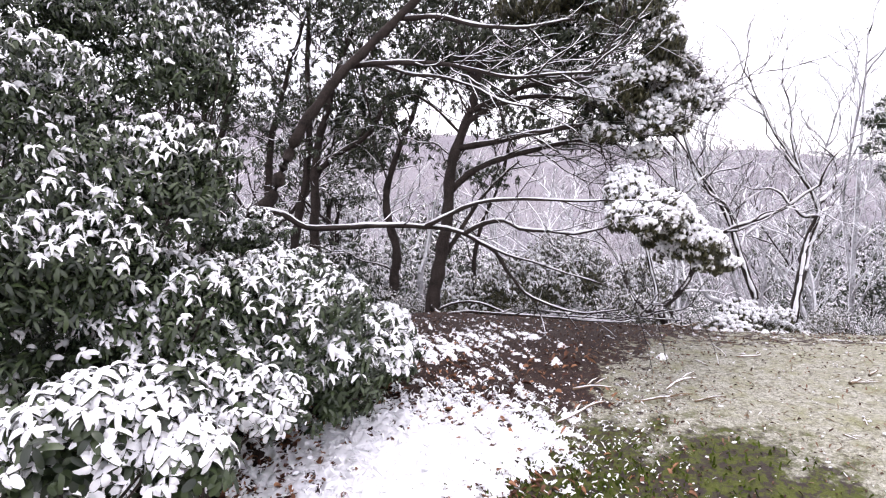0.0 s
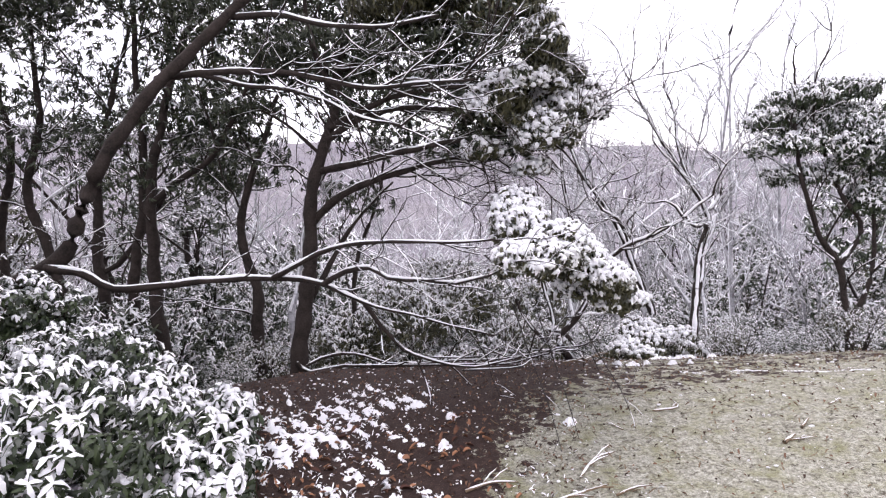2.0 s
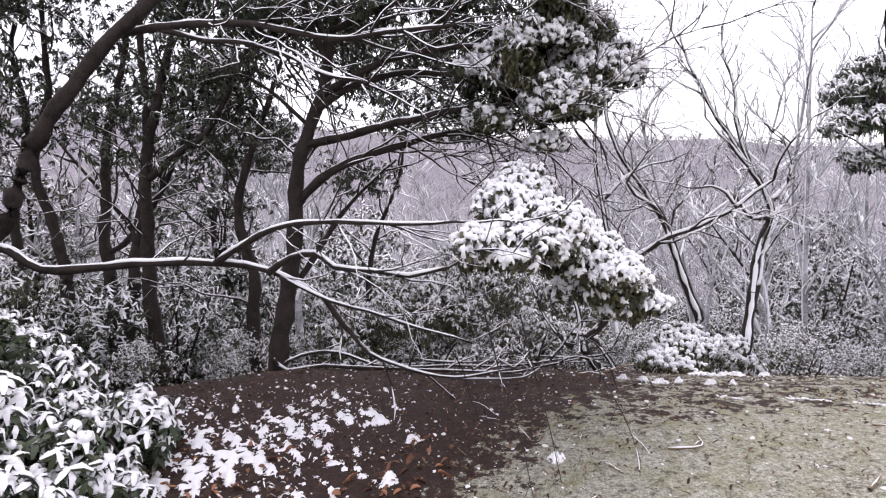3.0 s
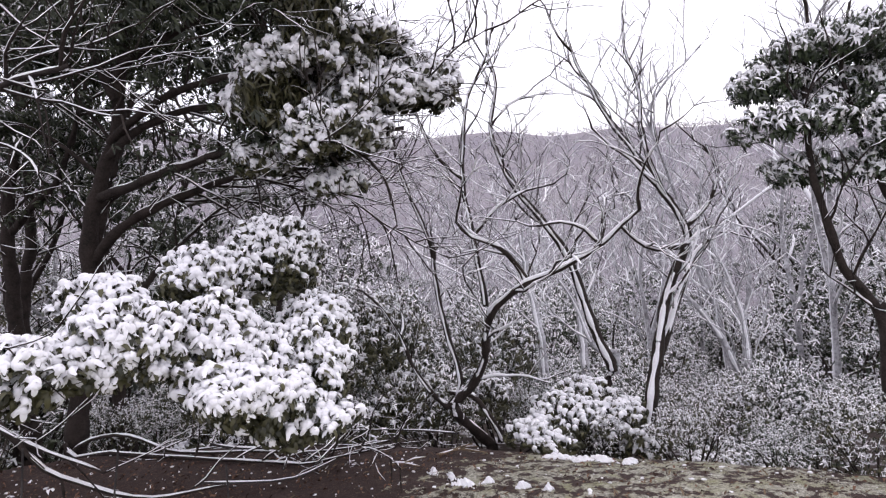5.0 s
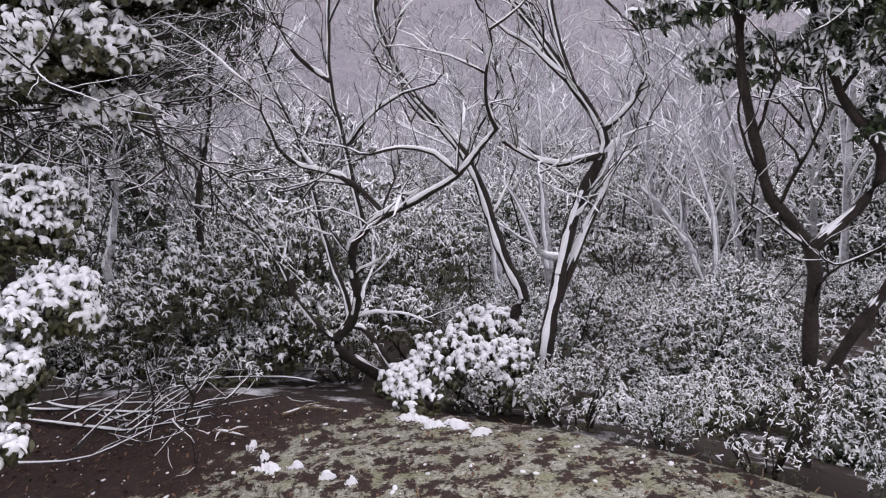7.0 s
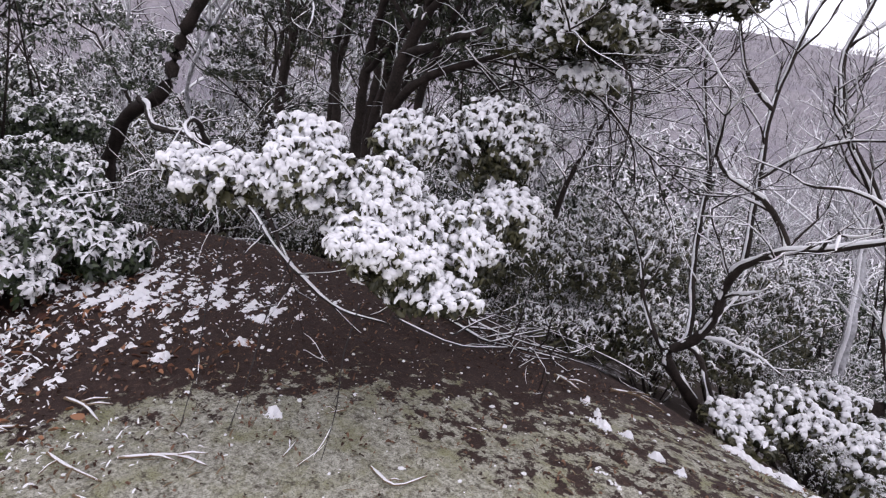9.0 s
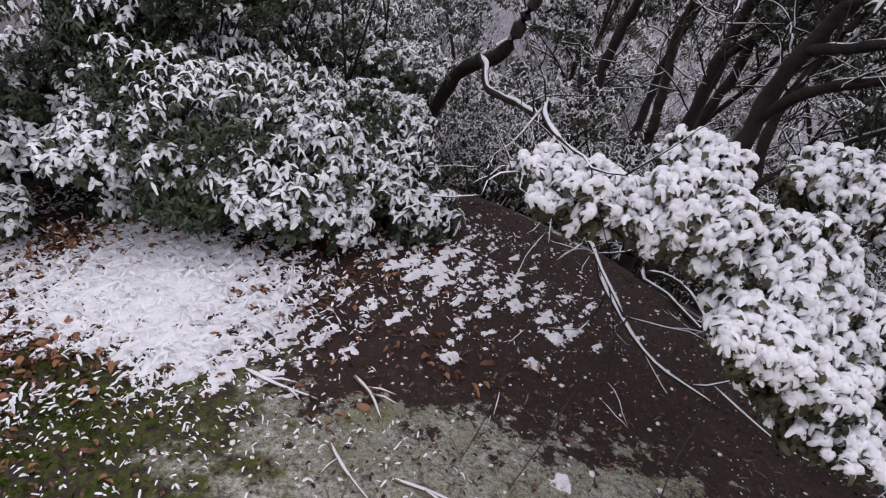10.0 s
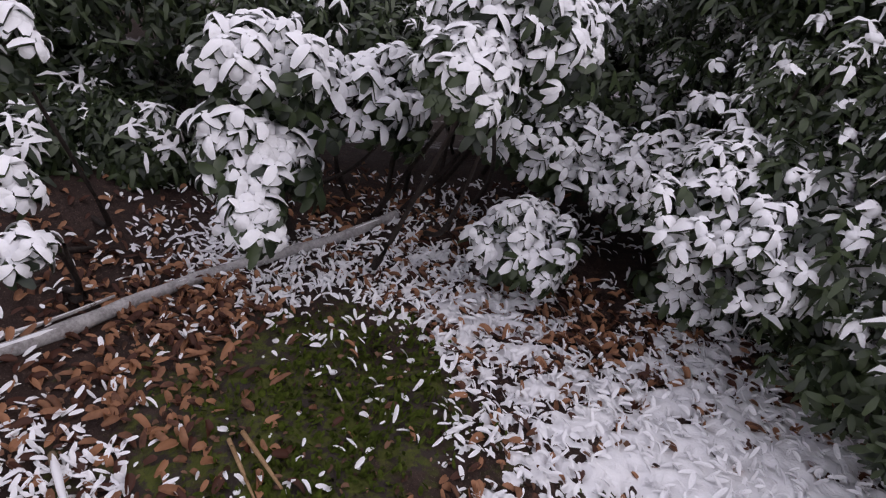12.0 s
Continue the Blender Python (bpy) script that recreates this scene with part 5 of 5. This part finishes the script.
def slope_tree(seed, height, plaster):
    t = thing("bare_tree", "bare grey tree rimmed with snow on the slope", "tree", "bare trees on the slope")
    w = Limbs(1.7, plaster, True)
    r = np.random.default_rng(seed)
    a, b = r.normal(size=2) * 0.35, r.normal(size=2) * 0.5
    c = curve_through([(0, 0, -0.4), (a[0] * 0.3, a[1] * 0.3, height * 0.3), (a[0], a[1], height * 0.6), (a[0] + b[0], a[1] + b[1], height)], 0.2)
    w.limb(c, 0.055, 0.012, 7)
    w.sprout(c, 0.020, 1.25, 3, 0.75, 0.7, 0.34, 0.22)
    k = len(c) // 3
    d = curve_through([tuple(c[k]), tuple(c[k] + (r.normal() * 0.4, r.normal() * 0.4, height * 0.25)), tuple(c[k] + (r.normal() * 0.8, r.normal() * 0.8, height * 0.55))], 0.2)
    w.limb(d, 0.035, 0.01, 6)
    w.sprout(d, 0.016, 1.0, 3, 0.75, 0.7, 0.34, 0.2)
    w.parts(t, M_RIME)
    return t


shrubs = [slope_shrub(600 + i, CHEAP, (M_OLIVE, M_LEAF, M_DARKLEAF)[i], (1.0, 1.5)) for i in range(3)]
trees = [slope_tree(700 + i, 3.6 + 0.5 * i, 1.1) for i in range(5)]


def plant(sources, spots, seed, smin, smax):
    r = np.random.default_rng(seed)
    used = set()
    for i, (x, y) in enumerate(spots):
        src = sources[i % len(sources)]
        s = r.uniform(smin, smax)
        m = Matrix.LocRotScale((x, y, float(ground_z(x, y)) - 0.05), Euler((0, 0, r.uniform(0, 6.28))), (s, s, s * r.uniform(0.85, 1.15)))
        if src not in used and not src.get("placed"):
            used.add(src)
            src["placed"] = 1
            src.matrix_world = m
        else:
            o = copy_thing(src, m)
            o.matrix_basis = m


def spots(n, seed, rmin, rmax, a0, a1, gap, qmin=1.42, qmid=1.9):
    """Places on the slope, by distance and bearing from the rock, kept apart."""
    r = np.random.default_rng(seed)
    out = []
    for _ in range(n * 30):
        d, a = rmin + (rmax - rmin) * r.random() ** 1.3, radians(r.uniform(a0, a1))
        x, y = 1.6 + d * math.sin(a), 1.8 + d * math.cos(a)
        q = math.hypot((x - 1.6) / 4.2, (y - 1.5) / 4.8)
        if q < qmin or (q < qmid and -20 < math.degrees(a) < 75):
            continue
        if all((x - u) ** 2 + (y - v) ** 2 > gap * gap for u, v in out):
            out.append((x, y))
        if len(out) >= n:
            break
    return out


plant(shrubs, spots(78, 81, 6.8, 26, -64, 84, 1.15), 82, 0.6, 1.1)
tall = [slope_shrub(640 + i, CHEAP, (M_LEAF, M_DARKLEAF, M_OLIVE)[i], (0.8, 1.2)) for i in range(3)]
plant(tall, spots(22, 87, 10.5, 20, -64, -4, 1.7), 88, 1.5, 2.3)
plant(tall, spots(22, 89, 11, 22, 24, 86, 1.8), 90, 1.4, 2.1)
plant(tall, spots(16, 91, 16, 30, -10, 40, 2.2), 92, 1.4, 2.0)
plant(tall, spots(30, 103, 8.0, 17, -48, 14, 1.3), 104, 0.85, 1.5)
plant(trees, spots(80, 83, 11.0, 36, -60, 82, 1.15), 84, 0.75, 1.35)
plant(trees, spots(80, 94, 15.0, 48, -62, 84, 1.2), 95, 0.85, 1.5)


def slope_evergreen(seed, mat):
    """A leafy tree of the slope, in loose tiers on a forked stem."""
    t = thing("evergreen_tree", "evergreen tree dusted with snow on the slope", "tree", "evergreens on the slope")
    w = Limbs(0.9, 0.0, True)
    r = np.random.default_rng(seed)
    c = curve_through([(0, 0, -0.4), (r.normal() * 0.15, r.normal() * 0.15, 1.6), (r.normal() * 0.4, r.normal() * 0.4, 3.2), (r.normal() * 0.6, r.normal() * 0.6, 5.0)], 0.2)
    w.limb(c, 0.085, 0.02, 7)
    w.sprout(c, 0.03, 1.6, 2, 0.8, 0.4, 0.4, 0.25)
    w.parts(t, M_BARK)
    lumps = []
    for k in range(11):
        h = 1.6 + 3.7 * k / 10
        a, d = r.uniform(0, 6.28), r.uniform(0.3, 1.1) * (1.15 - 0.55 * k / 10)
        lumps.append(((d * math.cos(a), d * math.sin(a), h), (r.uniform(0.55, 0.9), r.uniform(0.55, 0.9), r.uniform(0.28, 0.45)), 125))
    p, u = many(lumps, seed)
    crown(t, CHEAP, p, u, r.uniform(1.3, 2.1, len(p)), mat, "leaves", snowy=0.55)
    return t


greens = [slope_evergreen(660 + i, (M_DARKLEAF, M_OLIVE, M_LEAF)[i]) for i in range(3)]
plant(greens, spots(24, 96, 9.6, 22, -64, -12, 1.6), 97, 0.75, 1.15)
plant(greens, spots(12, 98, 13, 28, 30, 84, 2.4), 99, 0.7, 1.05)
plant(greens, spots(12, 101, 24, 46, -12, 34, 3.0), 102, 0.7, 1.0)
low = [slope_shrub(620 + i, CHEAP, (M_OLIVE, M_LEAF)[i], (0.9, 1.3)) for i in range(2)]
plant(low, spots(100, 85, 5.2, 13, -40, 88, 0.5, 1.20, 1.20), 86, 0.28, 0.55)


plant(low, [(3.78, 6.02), (4.12, 5.72), (4.42, 5.40), (4.72, 4.98), (3.35, 6.28)], 93, 0.20, 0.30)

plant(low, [(4.79, 7.49), (5.27, 7.85), (5.40, 7.47), (5.38, 8.64), (4.72, 8.04), (5.10, 7.08)], 99, 0.45, 0.65)


# far woods on the hillside
def far_woods():
    """Thousands of bare crowns on the hills: a few crossed strokes each."""
    r = np.random.default_rng(91)
    n = 16000
    d, a = 40 + 330 * r.random(n) ** 1.5, np.radians(r.uniform(-75, 85, n))
    x, y = 1.6 + d * np.sin(a), 1.8 + d * np.cos(a)
    z = ground_z(x, y)
    V, F, k = [], [], 0
    w = np.clip(0.005 * d / 20, 0.009, 0.11)
    for j in range(7):
        h = r.uniform(0.9, 4.2, n)
        lean = r.normal(size=(n, 2)) * (0.35 + 0.30 * j)
        a2 = r.uniform(0, 6.28, n)
        sx, sy = np.cos(a2) * w, np.sin(a2) * w
        z0 = z + (0 if j == 0 else 1) * h * 0.3
        p = np.stack([np.stack([x - sx, y - sy, z0], 1), np.stack([x + sx, y + sy, z0], 1), np.stack([x + lean[:, 0] * h * 0.6 + sx * 0.3, y + lean[:, 1] * h * 0.6 + sy * 0.3, z + h], 1), np.stack([x + lean[:, 0] * h * 0.6 - sx * 0.3, y + lean[:, 1] * h * 0.6 - sy * 0.3, z + h], 1)], 1)
        V.append(p.reshape(-1, 3))
        F.append((np.arange(n) * 4)[:, None] + np.arange(4) + k)
        k += 4 * n
    return np.vstack(V), np.vstack(F)


v, f = far_woods()
M_FAR = mottled("far_wood", (0.11, 0.10, 0.105), (0.55, 0.53, 0.555), 0.2, 0.9, 0.1, 0.0, island=0.5)
tagged(new("far_woods", mesh_of("far_woods", v, f, M_FAR)), "bare grey woods on the far hillside", "woods", kind="stuff")
